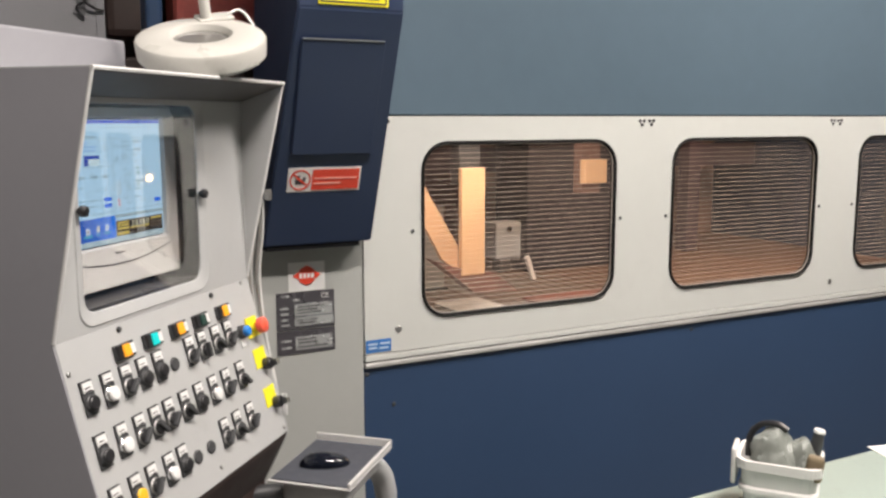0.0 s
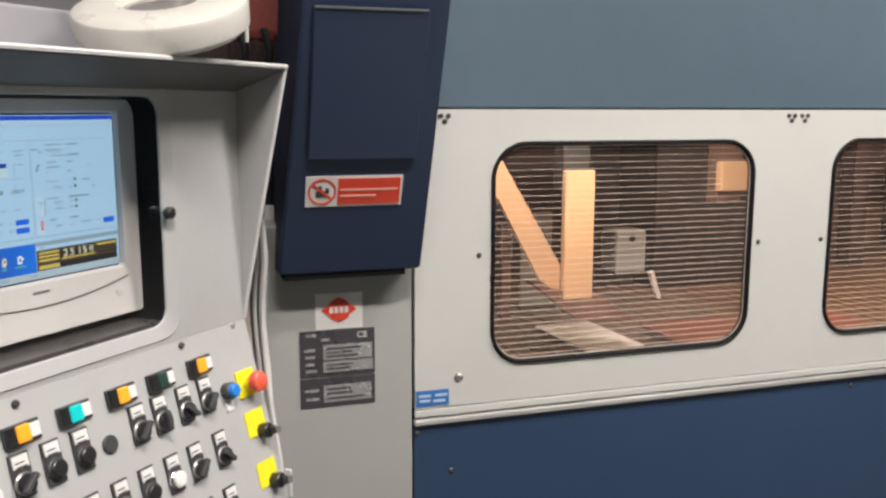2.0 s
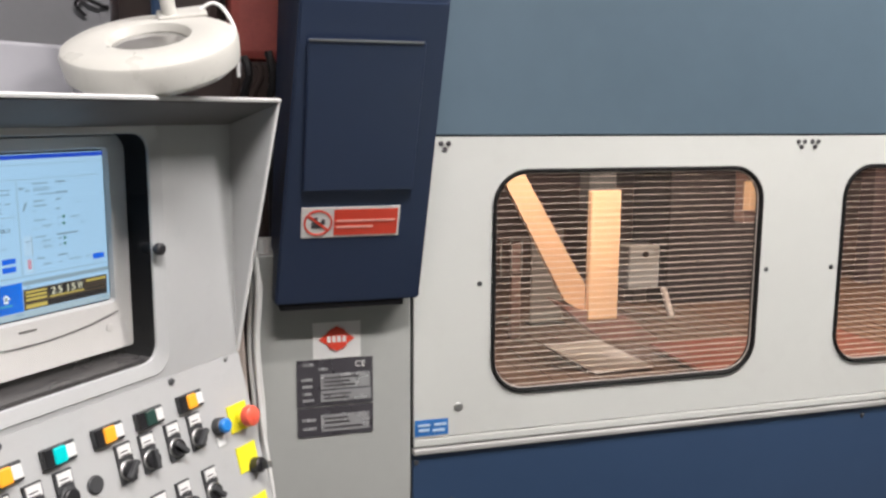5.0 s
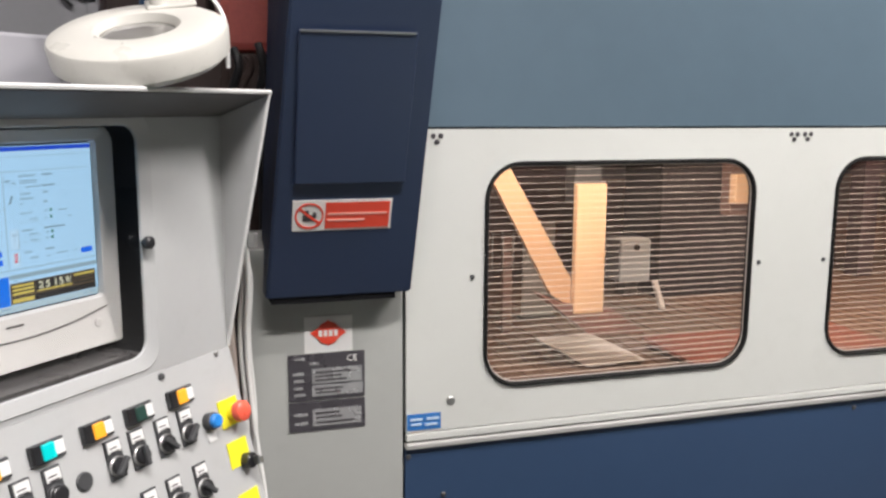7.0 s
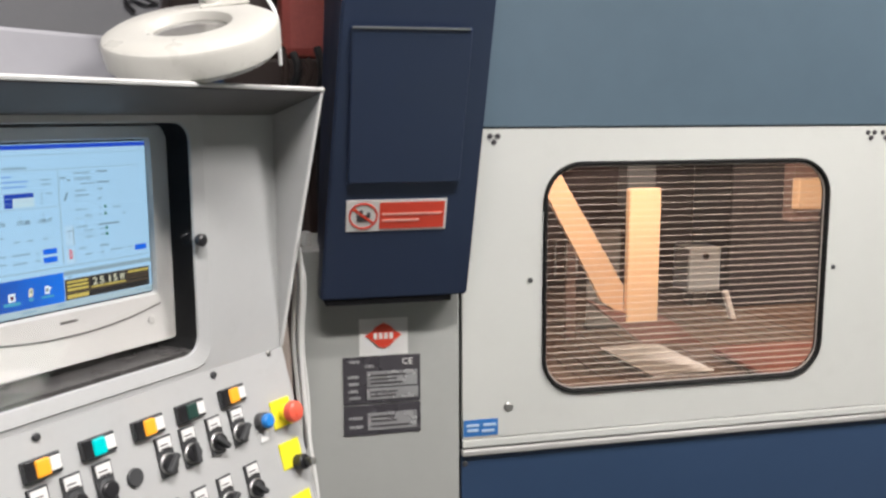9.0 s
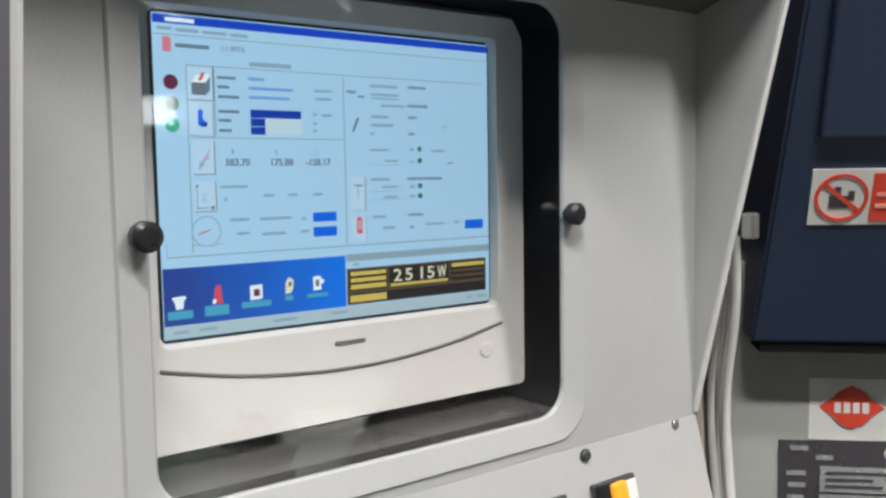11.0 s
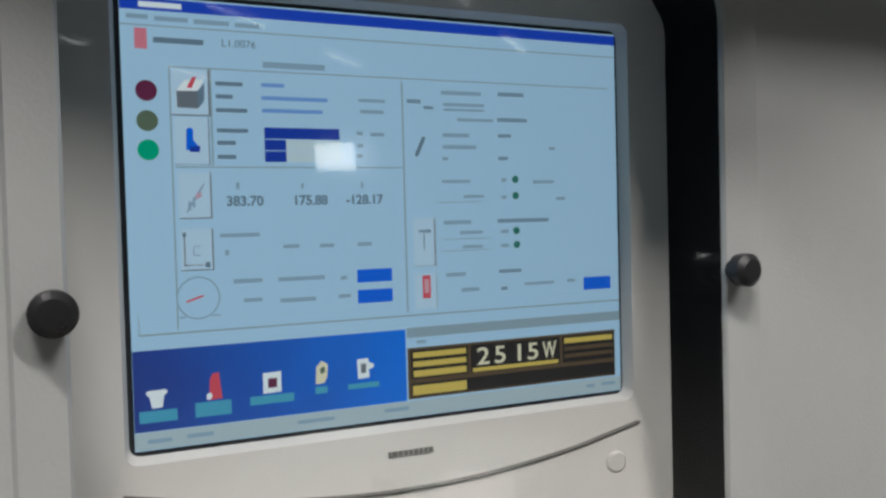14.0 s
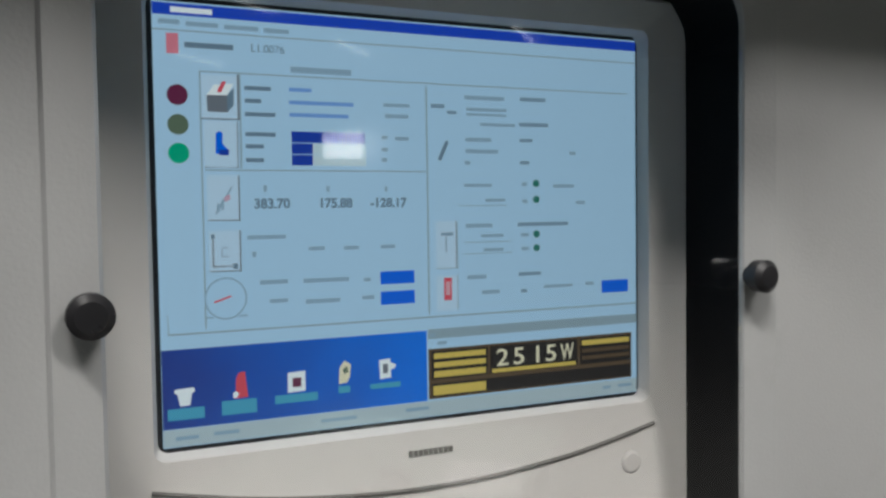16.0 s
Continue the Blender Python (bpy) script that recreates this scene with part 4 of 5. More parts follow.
ui("menu_text", G_SOFT, [(0.01, 0.04, 0.045, 0.05), (0.055, 0.042, 0.11, 0.052), (0.12, 0.043, 0.18, 0.053), (0.19, 0.044, 0.235, 0.054)])
ui("rule_line", G_LINE, [(0.0, 0.062, 1.0, 0.065), (0.075, 0.150, 0.98, 0.153), (0.075, 0.15, 0.0775, 0.735), (0.143, 0.152, 0.146, 0.37), (0.502, 0.16, 0.505, 0.735), (0.082, 0.372, 0.5, 0.375), (0.012, 0.742, 1.0, 0.746), (0.012, 0.70, 0.0135, 0.742), (0.57, 0.46, 0.68, 0.462), (0.58, 0.585, 0.69, 0.587), (0.58, 0.555, 0.69, 0.557), (0.565, 0.5, 0.567, 0.62), (0.52, 0.62, 0.57, 0.622), (0.565, 0.64, 0.567, 0.73)])
ui("window_edge", G_LINE, [(0.5, 0.775, 1.0, 0.80)])
ui("red_icon", glow("screen_pink", (0.62, 0.2, 0.26)), [(0.022, 0.07, 0.042, 0.115)])
ui("heading", G_TEXT, [(0.052, 0.088, 0.135, 0.1)])
text("heading_number", "L1.0076", 0.0062, G_TEXT, screen, pose(S(0.165), -0.0004, V(0.093), 90))
ui("subheading", G_SOFT, [strip(0.237, 0.352, 0.136, 0.007)])
for nm, m, v in (("red_light", G_MAROON, 0.206), ("olive_light", G_OLIVE, 0.272), ("green_light", G_GREEN, 0.336)):
    part(nm, lathe([(0, 0.0004), (0.0057, 0.0004), (0.0057, 0.0)], pose(S(0.038), 0.0, V(v), 90), 20), m, screen)
ui("icon_shade", G_GREY, [(0.563, 0.5, 0.5655, 0.62), (0.138, 0.262, 0.1405, 0.368), (0.081, 0.366, 0.14, 0.3685), (0.14, 0.155, 0.143, 0.258), (0.077, 0.256, 0.143, 0.259), (0.138, 0.385, 0.1405, 0.49), (0.085, 0.487, 0.141, 0.4895), (0.138, 0.512, 0.1405, 0.605), (0.085, 0.604, 0.141, 0.6065), (0.09, 0.525, 0.093, 0.595), (0.09, 0.592, 0.13, 0.596)])
for a in ((0.079, 0.158, 0.14, 0.256), (0.081, 0.262, 0.14, 0.368), (0.084, 0.385, 0.138, 0.487), (0.085, 0.512, 0.138, 0.604), (0.52, 0.5, 0.565, 0.62), (0.52, 0.64, 0.565, 0.73)):
    ui("icon_tile", G_TILE, [a])
ui_shape("machine_icon", G_GREY, [(0.087, 0.204), (0.122, 0.203), (0.122, 0.242), (0.088, 0.241)], 2)
ui_shape("machine_icon_side", G_TEXT, [(0.122, 0.203), (0.134, 0.185), (0.133, 0.225), (0.122, 0.242)], 2)
ui_shape("machine_icon_top", G_WHITE, [(0.087, 0.204), (0.1, 0.18), (0.134, 0.176), (0.122, 0.203)], 2)
ui_shape("machine_icon_mark", G_RED, [(0.104, 0.196), (0.114, 0.172), (0.121, 0.172), (0.112, 0.197)], 3)
ui_shape("figure_icon", G_FIELD, [(0.101, 0.29), (0.107, 0.284), (0.113, 0.29), (0.112, 0.312), (0.122, 0.328), (0.12, 0.336), (0.1, 0.336)], 2)
ui_shape("figure_icon_foot", G_NAVY, [(0.106, 0.328), (0.124, 0.326), (0.122, 0.34), (0.106, 0.34)], 3)
ui("axis_arrow", G_TEXT, [(0.0885, 0.52, 0.0945, 0.53), (0.126, 0.588, 0.134, 0.6)], 2)
ui("axis_mark", G_SOFT, [(0.108, 0.55, 0.118, 0.553), (0.108, 0.57, 0.118, 0.573), (0.106, 0.553, 0.108, 0.573)], 2)
ui("arrow_icon", G_SOFT, [(0.1, 0.45, 0.105, 0.47), (0.108, 0.44, 0.112, 0.465)], 2)
ui_shape("arrow_line", G_SOFT, [(0.096, 0.474), (0.126, 0.41), (0.129, 0.412), (0.099, 0.476)], 2)
ui_shape("arrow_mark", glow("screen_pale_red", (0.5, 0.35, 0.45)), [(0.112, 0.436), (0.122, 0.428), (0.124, 0.44), (0.114, 0.446)], 3)
part("dial_icon", lathe([(0.0112, 0), (0.0112, 0.0004), (0.0121, 0.0004), (0.0121, 0)], pose(S(0.112), 0, V(0.668), 90), 32), G_SOFT, screen)
ui("dial_foot", G_SOFT, [(0.078, 0.708, 0.09, 0.712), (0.134, 0.708, 0.15, 0.712)])
part("dial_needle", box(-0.007, 0.003, -0.0006, -0.0003, -0.0005, 0.0005, m=pose(S(0.112), 0, V(0.667), 0, -18)), G_RED, screen)
ui("label_text", G_TEXT, [strip(0.153, 0.2, 0.184), strip(0.153, 0.182, 0.213), strip(0.153, 0.207, 0.244), strip(0.153, 0.207, 0.29), strip(0.153, 0.185, 0.318), strip(0.153, 0.185, 0.35)])
ui("value_text", G_INK, [strip(0.233, 0.275, 0.183), strip(0.233, 0.355, 0.213), strip(0.233, 0.345, 0.242)])
ui("side_text", G_SOFT, [strip(0.415, 0.468, 0.21, 0.004), strip(0.418, 0.465, 0.237), strip(0.41, 0.422, 0.29), strip(0.437, 0.465, 0.292), strip(0.41, 0.422, 0.32), strip(0.41, 0.42, 0.345)])
ui("progress_bar", G_NAVY, [(0.236, 0.281, 0.376, 0.307), (0.236, 0.309, 0.275, 0.334), (0.236, 0.336, 0.275, 0.361)])
ui("progress_field", glow("screen_pale_field", (0.5, 0.66, 0.72)), [(0.275, 0.309, 0.378, 0.334), (0.275, 0.336, 0.378, 0.361)])
for s, body in ((0.165, "383.70"), (0.284, "175.88"), (0.385, "-128.17")):
    text("axis_value", body, 0.0078, G_TEXT, screen, pose(S(s), -0.0004, V(0.452), 90), bold=0.00025)
ui("axis_letter", G_SOFT, [(0.183, 0.408, 0.189, 0.424), (0.3, 0.41, 0.305, 0.424), (0.415, 0.41, 0.42, 0.424)])
ui("small_text", G_SOFT, [strip(0.152, 0.222, 0.529), (0.16, 0.562, 0.167, 0.575), strip(0.264, 0.294, 0.559), strip(0.332, 0.36, 0.56), strip(0.405, 0.434, 0.56), strip(0.173, 0.224, 0.635, 0.005), strip(0.253, 0.34, 0.636, 0.005), strip(0.19, 0.223, 0.68), strip(0.256, 0.322, 0.686, 0.005), strip(0.37, 0.383, 0.64), strip(0.366, 0.39, 0.684)])
ui("blue_field", G_FIELD, [(0.403, 0.622, 0.473, 0.654), (0.403, 0.672, 0.473, 0.705), (0.909, 0.674, 0.978, 0.709)])
ui("right_text", G_SOFT, [strip(0.586, 0.674, 0.182, 0.005), strip(0.59, 0.68, 0.212, 0.004), strip(0.59, 0.68, 0.225, 0.003), strip(0.62, 0.7, 0.25, 0.004), strip(0.587, 0.645, 0.29, 0.005), strip(0.587, 0.66, 0.32, 0.005), strip(0.585, 0.598, 0.35), strip(0.583, 0.645, 0.408, 0.004), strip(0.63, 0.675, 0.447, 0.004), strip(0.585, 0.645, 0.513, 0.005), strip(0.62, 0.67, 0.54, 0.004), strip(0.625, 0.67, 0.577, 0.004), strip(0.587, 0.63, 0.647, 0.005), strip(0.62, 0.66, 0.688, 0.005), strip(0.715, 0.727, 0.405), strip(0.715, 0.727, 0.45), strip(0.712, 0.73, 0.54), strip(0.712, 0.73, 0.577), strip(0.79, 0.84, 0.41), strip(0.845, 0.868, 0.455), strip(0.83, 0.845, 0.32), strip(0.765, 0.835, 0.682, 0.004), strip(0.868, 0.888, 0.68)])
ui("right_value", G_MID, [strip(0.712, 0.772, 0.18, 0.005), strip(0.71, 0.778, 0.247, 0.005), strip(0.71, 0.74, 0.289), strip(0.71, 0.732, 0.348), strip(0.705, 0.825, 0.512, 0.005), strip(0.705, 0.757, 0.645), strip(0.71, 0.724, 0.69), strip(0.513, 0.542, 0.207, 0.005), strip(0.548, 0.568, 0.222, 0.004), strip(0.53, 0.557, 0.533, 0.004), (0.54, 0.54, 0.543, 0.58)])
part("pen_icon", box(-0.0012, 0.0012, -0.0006, -0.0003, -0.0065, 0.0065, m=pose(S(0.538), 0, V(0.32), 0, 25)), G_TEXT, screen)
for v in (0.403, 0.446, 0.539, 0.576):
    part("green_dot", lathe([(0, 0.0004), (0.0024, 0.0004), (0.0024, 0.0)], pose(S(0.748), 0.0, V(v), 90), 12), G_DGREEN, screen)
ui("red_cell_icon", G_RED, [(0.536, 0.645, 0.553, 0.703)])
ui("red_cell_core", glow("screen_rose", (0.6, 0.35, 0.4)), [(0.54, 0.655, 0.549, 0.69)], 2)
ui("desktop", G_BLUE, [(0.0, 0.778, 0.497, 0.958)])
ui_shape("desktop_icon", G_WHITE, [(0.021, 0.868), (0.052, 0.866), (0.055, 0.874), (0.049, 0.88), (0.046, 0.906), (0.029, 0.907), (0.025, 0.881), (0.02, 0.876)], 3)
ui_shape("desktop_icon", G_WHITE, [(0.219, 0.853), (0.252, 0.851), (0.252, 0.899), (0.219, 0.901)], 3)
ui_shape("desktop_icon", G_PALE, [(0.318, 0.85), (0.328, 0.836), (0.34, 0.846), (0.338, 0.876), (0.332, 0.89), (0.316, 0.892)], 3)
ui_shape("desktop_icon", G_WHITE, [(0.397, 0.842), (0.419, 0.84), (0.42, 0.85), (0.431, 0.856), (0.428, 0.866), (0.42, 0.868), (0.421, 0.888), (0.398, 0.89)], 3)
ui_shape("desktop_icon_red", G_RED, [(0.126, 0.855), (0.131, 0.842), (0.142, 0.84), (0.144, 0.87), (0.147, 0.9), (0.122, 0.902), (0.125, 0.88)], 3)
ui_shape("desktop_icon_badge", G_WHITE, [(0.12, 0.888), (0.126, 0.884), (0.13, 0.89), (0.127, 0.9), (0.12, 0.9)], 4)
ui_shape("desktop_icon_leaf", G_OLIVE, [(0.324, 0.856), (0.333, 0.85), (0.334, 0.864), (0.326, 0.868)], 4)
ui("desktop_icon_core", G_MAROON, [(0.228, 0.866, 0.244, 0.888)], 4)
ui("desktop_icon_page", G_GREY, [(0.404, 0.853, 0.414, 0.876)], 4)
ui("desktop_icon_label", G_CYAN, [(0.008, 0.912, 0.07, 0.938), (0.1, 0.905, 0.162, 0.938), (0.195, 0.905, 0.275, 0.925), (0.315, 0.898, 0.338, 0.915), (0.378, 0.9, 0.44, 0.913)], 3)
ui("meter_window", G_BG, [(0.497, 0.80, 1.0, 0.958)])
ui("meter_menu", G_SOFT, [strip(0.505, 0.515, 0.79), strip(0.52, 0.54, 0.812, 0.004)], 2)
ui("meter_panel", G_BROWN, [(0.5, 0.826, 0.985, 0.955)], 2)
ui("meter_display", G_BLACK, [(0.506, 0.832, 0.63, 0.905), (0.636, 0.832, 0.845, 0.905), (0.852, 0.832, 0.982, 0.905), (0.506, 0.916, 0.982, 0.95)], 3)
ui("meter_bar", G_YEL, [(0.511, 0.838, 0.625, 0.852), (0.511, 0.861, 0.625, 0.875), (0.511, 0.884, 0.625, 0.9), (0.64, 0.893, 0.84, 0.903), (0.856, 0.838, 0.978, 0.852), (0.509, 0.922, 0.625, 0.946)], 4)
ui("meter_dim_bar", G_BROWN, [(0.856, 0.862, 0.978, 0.872), (0.856, 0.882, 0.978, 0.892)], 4)
for k, ch in enumerate("2515W"):
    narrow = 0.64 if ch == "W" else 1.24
    shift = 0.006 if ch == "1" else 0.0
    text("power_reading", ch, 0.0158, G_PALE, screen, pose(S(0.648 + 0.0385 * k + shift), -0.0013, V(0.866), 90), squeeze=narrow, bold=0.00015)
ui("task_bar", glow("screen_task_grey", (0.4, 0.52, 0.56)), [(0.0, 0.96, 1.0, 0.998)])
ui("task_text", G_SOFT, [strip(0.02, 0.06, 0.98), strip(0.085, 0.13, 0.978), strip(0.28, 0.35, 0.978), strip(0.45, 0.5, 0.976), strip(0.91, 0.93, 0.977), strip(0.95, 0.985, 0.976)], 2)

# ---- magnifier lamp resting on the console ----
LM = CON @ pose(-0.02, -0.02, 1.832, 0, 0, -45) @ pose(0, 0, 0, 21, -9)
lamp = tagged(empty("magnifier_lamp", LM), "white round magnifier lamp resting on the console hood", "lamp")
part("ring_head", lathe([(0.06, 0.0), (0.066, 0.012), (0.07, 0.0135), (0.122, 0.010), (0.134, 0.004), (0.137, -0.002), (0.135, -0.034), (0.122, -0.045), (0.10, -0.05), (0.075, -0.05), (0.06, -0.03), (0.06, 0.0)], None, 48), M_LAMP, lamp, "white enamelled ring head", smooth=True)
part("lens", lathe([(0, 0.006), (0.04, 0.004), (0.0605, -0.002), (0.0605, -0.012), (0, -0.014)], None, 36), M_LENS, lamp, "grey glass lens", smooth=True)
bm = bmesh.new()
add_box(bm, 0.02, 0.10, 0.072, 0.122, 0.0105, 0.017, 0.003)
part("bracket", bm, M_LAMP, lamp)
part("joint", lathe([(0, 0.0), (0.012, 0.0), (0.012, 0.06), (0.010, 0.065), (0, 0.065)], pose(0.04, 0.09, 0.014, -12), 16), M_LAMP, lamp)
bm = bmesh.new()
add_pipe(bm, [(0.04, 0.103, 0.075), (0.041, 0.125, 0.18), (0.05, 0.22, 0.36), (0.06, 0.50, 0.42)], 0.009, 10)
part("arm", bm, M_LAMP, lamp, smooth=True)
bm = bmesh.new()
add_pipe(bm, [(0.09, 0.09, 0.018), (0.112, 0.092, 0.026), (0.128, 0.08, 0.016), (0.138, 0.055, -0.012), (0.134, 0.035, -0.05), (0.13, 0.03, -0.085)], 0.0035, 6)
part("lead", bm, M_WHITE, lamp, smooth=True)

# ---- mouse tray ----
tray = tagged(empty("mouse_tray", CON @ pose(0, 0, -0.007)), "grey metal mouse tray on a tubular arm beside the console", "tray")
part("tray_plate", box(0.05, 0.335, -0.315, -0.105, 0.826, 0.832, 0.002), M_TRAY, tray)
part("rim", box(0.327, 0.335, -0.315, -0.105, 0.832, 0.85, 0.002), M_TRAY, tray)
part("rim", box(0.05, 0.327, -0.315, -0.307, 0.832, 0.846, 0.002), M_TRAY, tray)
bm = bmesh.new()
add_pipe(bm, [(0.30, -0.24, 0.82), (0.31, -0.24, 0.77), (0.25, -0.15, 0.74), (0.12, 0.05, 0.74), (0.12, 0.1, 0.74)], 0.022, 12)
part("arm_tube", bm, M_CHARCOAL, tray, smooth=True)
part("under_bracket", box(0.07, 0.31, -0.29, -0.13, 0.775, 0.8255, 0.012), M_TRAY, tray)
bm = bmesh.new()
add_pipe(bm, [(0.27, -0.21, 0.79), (0.35, -0.245, 0.765), (0.395, -0.26, 0.725), (0.415, -0.265, 0.67), (0.42, -0.265, 0.6), (0.42, -0.265, 0.007)], 0.03, 14)
part("stand_tube", bm, M_CONSOLE, tray, smooth=True)
tagged(part("mouse_mat", box(0.055, 0.318, -0.302, -0.11, 0.8325, 0.8355, 0.001, m=CON @ pose(0, 0, -0.007)), M_MAT), "dark blue fabric mouse mat on the tray", "mouse mat")
ms = tagged(empty("computer_mouse", CON @ pose(0.165, -0.2, 0.8288, 0, 0, 25)), "glossy black computer mouse", "mouse")
bm = bmesh.new()
bmesh.ops.create_uvsphere(bm, u_segments=24, v_segments=14, radius=1)
for v in bm.verts:
    z = v.co.z * 0.034
    v.co = Vector((v.co.x * 0.033 * (1 - 0.12 * v.co.y), v.co.y * 0.062, max(z * (0.9 + 0.1 * v.co.y), 0.0)))
part("shell", bm, M_GLOSSBLACK, ms, smooth=True)
part("wheel", lathe([(0, -0.003), (0.007, -0.003), (0.007, 0.003), (0, 0.003)], pose(0, 0.03, 0.0255, 0, 90, 0), 14), M_CHARCOAL, ms)

# ---- side table and tub ----
table = tagged(empty("work_table", pose(1.9, 0.95, 0)), "green-grey work table with a paper on it", "table")
part("tabletop", box(-0.75, 0.9, -0.45, 0.452, 0.765, 0.80, 0.006), M_TABLE, table)
for x in (-0.68, 0.83):
    for y in (-0.39, 0.39):
        part("leg", box(x - 0.025, x + 0.025, y - 0.025, y + 0.025, 0, 0.765), M_STEEL, table)
tagged(part("paper_sheet", box(-0.15, 0.15, -0.105, 0.105, 0, 0.002, m=pose(2.19, 1.28, 0.8005, 0, 0, -14)), M_PAPER), "white paper sheet on the table", "paper")
tub = tagged(empty("parts_tub", pose(1.565, 1.262, 0.8005, 0, 0, -52)), "white open plastic tub full of grey film and black clamps", "tub")
bm = bmesh.new()
def tl(a, b, z):
    return [(x, y, z) for x, y in rounded(-a, a, -b, b, 0.03, 5)]
add_loft(bm, [tl(0.062, 0.048, 0.0), tl(0.069, 0.055, 0.004), tl(0.075, 0.06, 0.05), tl(0.082, 0.067, 0.054), tl(0.082, 0.067, 0.064), tl(0.077, 0.062, 0.068), tl(0.08, 0.066, 0.106), tl(0.088, 0.074, 0.108), tl(0.088, 0.074, 0.128), tl(0.08, 0.066, 0.128), tl(0.07, 0.054, 0.006)], cap=True)
part("tub_shell", bm, M_TUB, tub)
part("grip", box(-0.1, -0.0885, -0.045, 0.03, 0.06, 0.142, 0.005, 3), M_TUB, tub, smooth=True)


def film_lump(cx, cy, cz, rx, ry, rz, seed):
    bm = bmesh.new()
    bmesh.ops.create_icosphere(bm, subdivisions=4, radius=1)
    off = Vector((seed, seed * 0.7, seed * 1.3))
    for v in bm.verts:
        d = 1 + 0.3 * noise.noise(v.co * 1.3 + off) + 0.16 * abs(noise.noise(v.co * 3.1 + off)) + 0.06 * noise.noise(v.co * 9.0 + off)
        v.co = Vector((cx + v.co.x * rx * d, cy + v.co.y * ry * d, cz + v.co.z * rz * d))
    return bm


part("crumpled_film", film_lump(-0.015, 0.0, 0.115, 0.052, 0.047, 0.066, 2.0), M_FILM, tub, smooth=True)
part("crumpled_film", film_lump(0.042, 0.005, 0.112, 0.034, 0.042, 0.052, 5.3), M_FILM, tub, smooth=True)
part("leather_scrap", box(0.04, 0.075, -0.056, -0.03, 0.1, 0.158, 0.008, m=pose(0, 0, 0, 0, 6)), material("scrap_brown", (0.2, 0.15, 0.09), 0.6, var=0.3, scale=20), tub)
bm = bmesh.new()
add_pipe(bm, [(-0.068, 0.0, 0.115), (-0.066, 0.002, 0.16), (-0.045, 0.004, 0.188), (-0.012, 0.0, 0.196), (0.012, -0.006, 0.185)], 0.007, 10)
part("clamp", bm, M_BLACK, tub, "black curved clamp handle", smooth=True)
part("clamp", lathe([(0, 0.065), (0.011, 0.063), (0.013, 0.03), (0.013, 0), (0, 0)], pose(0.066, 0.02, 0.12, 0, 8), 18), M_CHARCOAL, tub)
part("clamp_cap", lathe([(0, 0.006), (0.011, 0.006), (0.0125, 0)], pose(0.0752, 0.02, 0.183, 0, 8), 18), M_WHITE, tub)

# ---- behind the console ----
duct = tagged(part("grey_duct", box(-0.1, 0.37, 2.62, 2.9, 0, 2.9, 0.01), M_CABGREY), "tall grey sheet-metal duct", "duct")
for x0, x1 in ((-0.098, -0.075), (0.345, 0.368)):
    part("corner_fold", box(x0, x1, 2.6165, 2.6205, 0.02, 2.88, 0.001), M_CABGREY, duct, "folded sheet-metal corner")
for x in (-0.087, 0.357):
    for z in (1.4, 1.7, 2.0, 2.3):
        part("rivet", lathe([(0, 0.003), (0.004, 0.003), (0.006, 0)], pose(x, 2.6163, z, 90), 10), M_STEEL, duct)
rp = tagged(empty("red_machine_column", pose(0.78, 3.15, 0)), "dark red machine column behind the console", "machine column")
part("column", box(-0.12, 0.2, 0, 0.2, 1.875, 2.8, 0.03), M_DARKRED, rp)
part("column", box(-0.33, -0.14, 0.15, 0.3, 1.95, 2.8, 0.03), M_BROWN, rp)
part("column_foot", box(-0.33, 0.2, 0, 0.3, 0, 1.875, 0.01), M_BROWN, rp)
tagged(part("blue_cabinet", box(0.46, 0.505, 2.5, 2.6, 0.0, 2.6, 0.01), M_BLUE), "navy blue cabinet behind the console", "cabinet")
bh = tagged(empty("black_hoses", pose(0.70, 2.85, 0)), "dark hoses hanging behind the control box", "hose")
for k in range(5):
    bm = bmesh.new()
    x = -0.05 + 0.032 * k
    add_pipe(bm, [(x, 0.02 * (k % 2), 1.885 - 0.015 * (k % 3)), (x + 0.01, 0, 1.82), (x - 0.01 * (k % 3), 0.01, 1.7), (x, 0, 1.2), (x, 0, 0.0)], 0.011)
    part("hose", bm, M_BLACK if k % 2 else M_BROWN, bh, smooth=True)
# backdrop added to keep the view past the console dark
tagged(part("dark_backdrop_panel", box(-2.5, 0.99, 3.5, 3.55, 0, 4.0), M_BROWN), "dark brown backdrop added far behind the console", "partition", kind="structure")
wv = tagged(empty("wire_bundle", pose(0.315, 2.612, 0)), "thin dark wires clipped to the duct", "wire")
for k, (a, b) in enumerate(((-0.03, 0.02), (0.02, -0.03))):
    bm = bmesh.new()
    add_pipe(bm, [(a, 0, 2.03 - 0.02 * k), (0, -0.012, 1.985), (b + 0.01, -0.006, 1.965), (b + 0.03, 0.0, 1.96 - 0.02 * k)], 0.004, 6)
    part("wire", bm, M_BLACK, wv, smooth=True)

# ---- fire and sparks of the cut ----
F_CORE = glowing("flame_core_glow", (1.0, 0.86, 0.58), 14.0)
F_SPRAY = glowing("flame_spray_glow", (1.0, 0.60, 0.20), 5.0)


def vary_glow(m, low, high):
    nt = m.node_tree
    g = nt.nodes.new("ShaderNodeNewGeometry")
    r = nt.nodes.new("ShaderNodeMapRange")
    r.inputs["To Min"].default_value, r.inputs["To Max"].default_value = low, high
    nt.links.new(g.outputs["Random Per Island"], r.inputs["Value"])
    nt.links.new(r.outputs[0], nt.nodes["Principled BSDF"].inputs["Emission Strength"])


vary_glow(F_SPRAY, 0.8, 5.0)
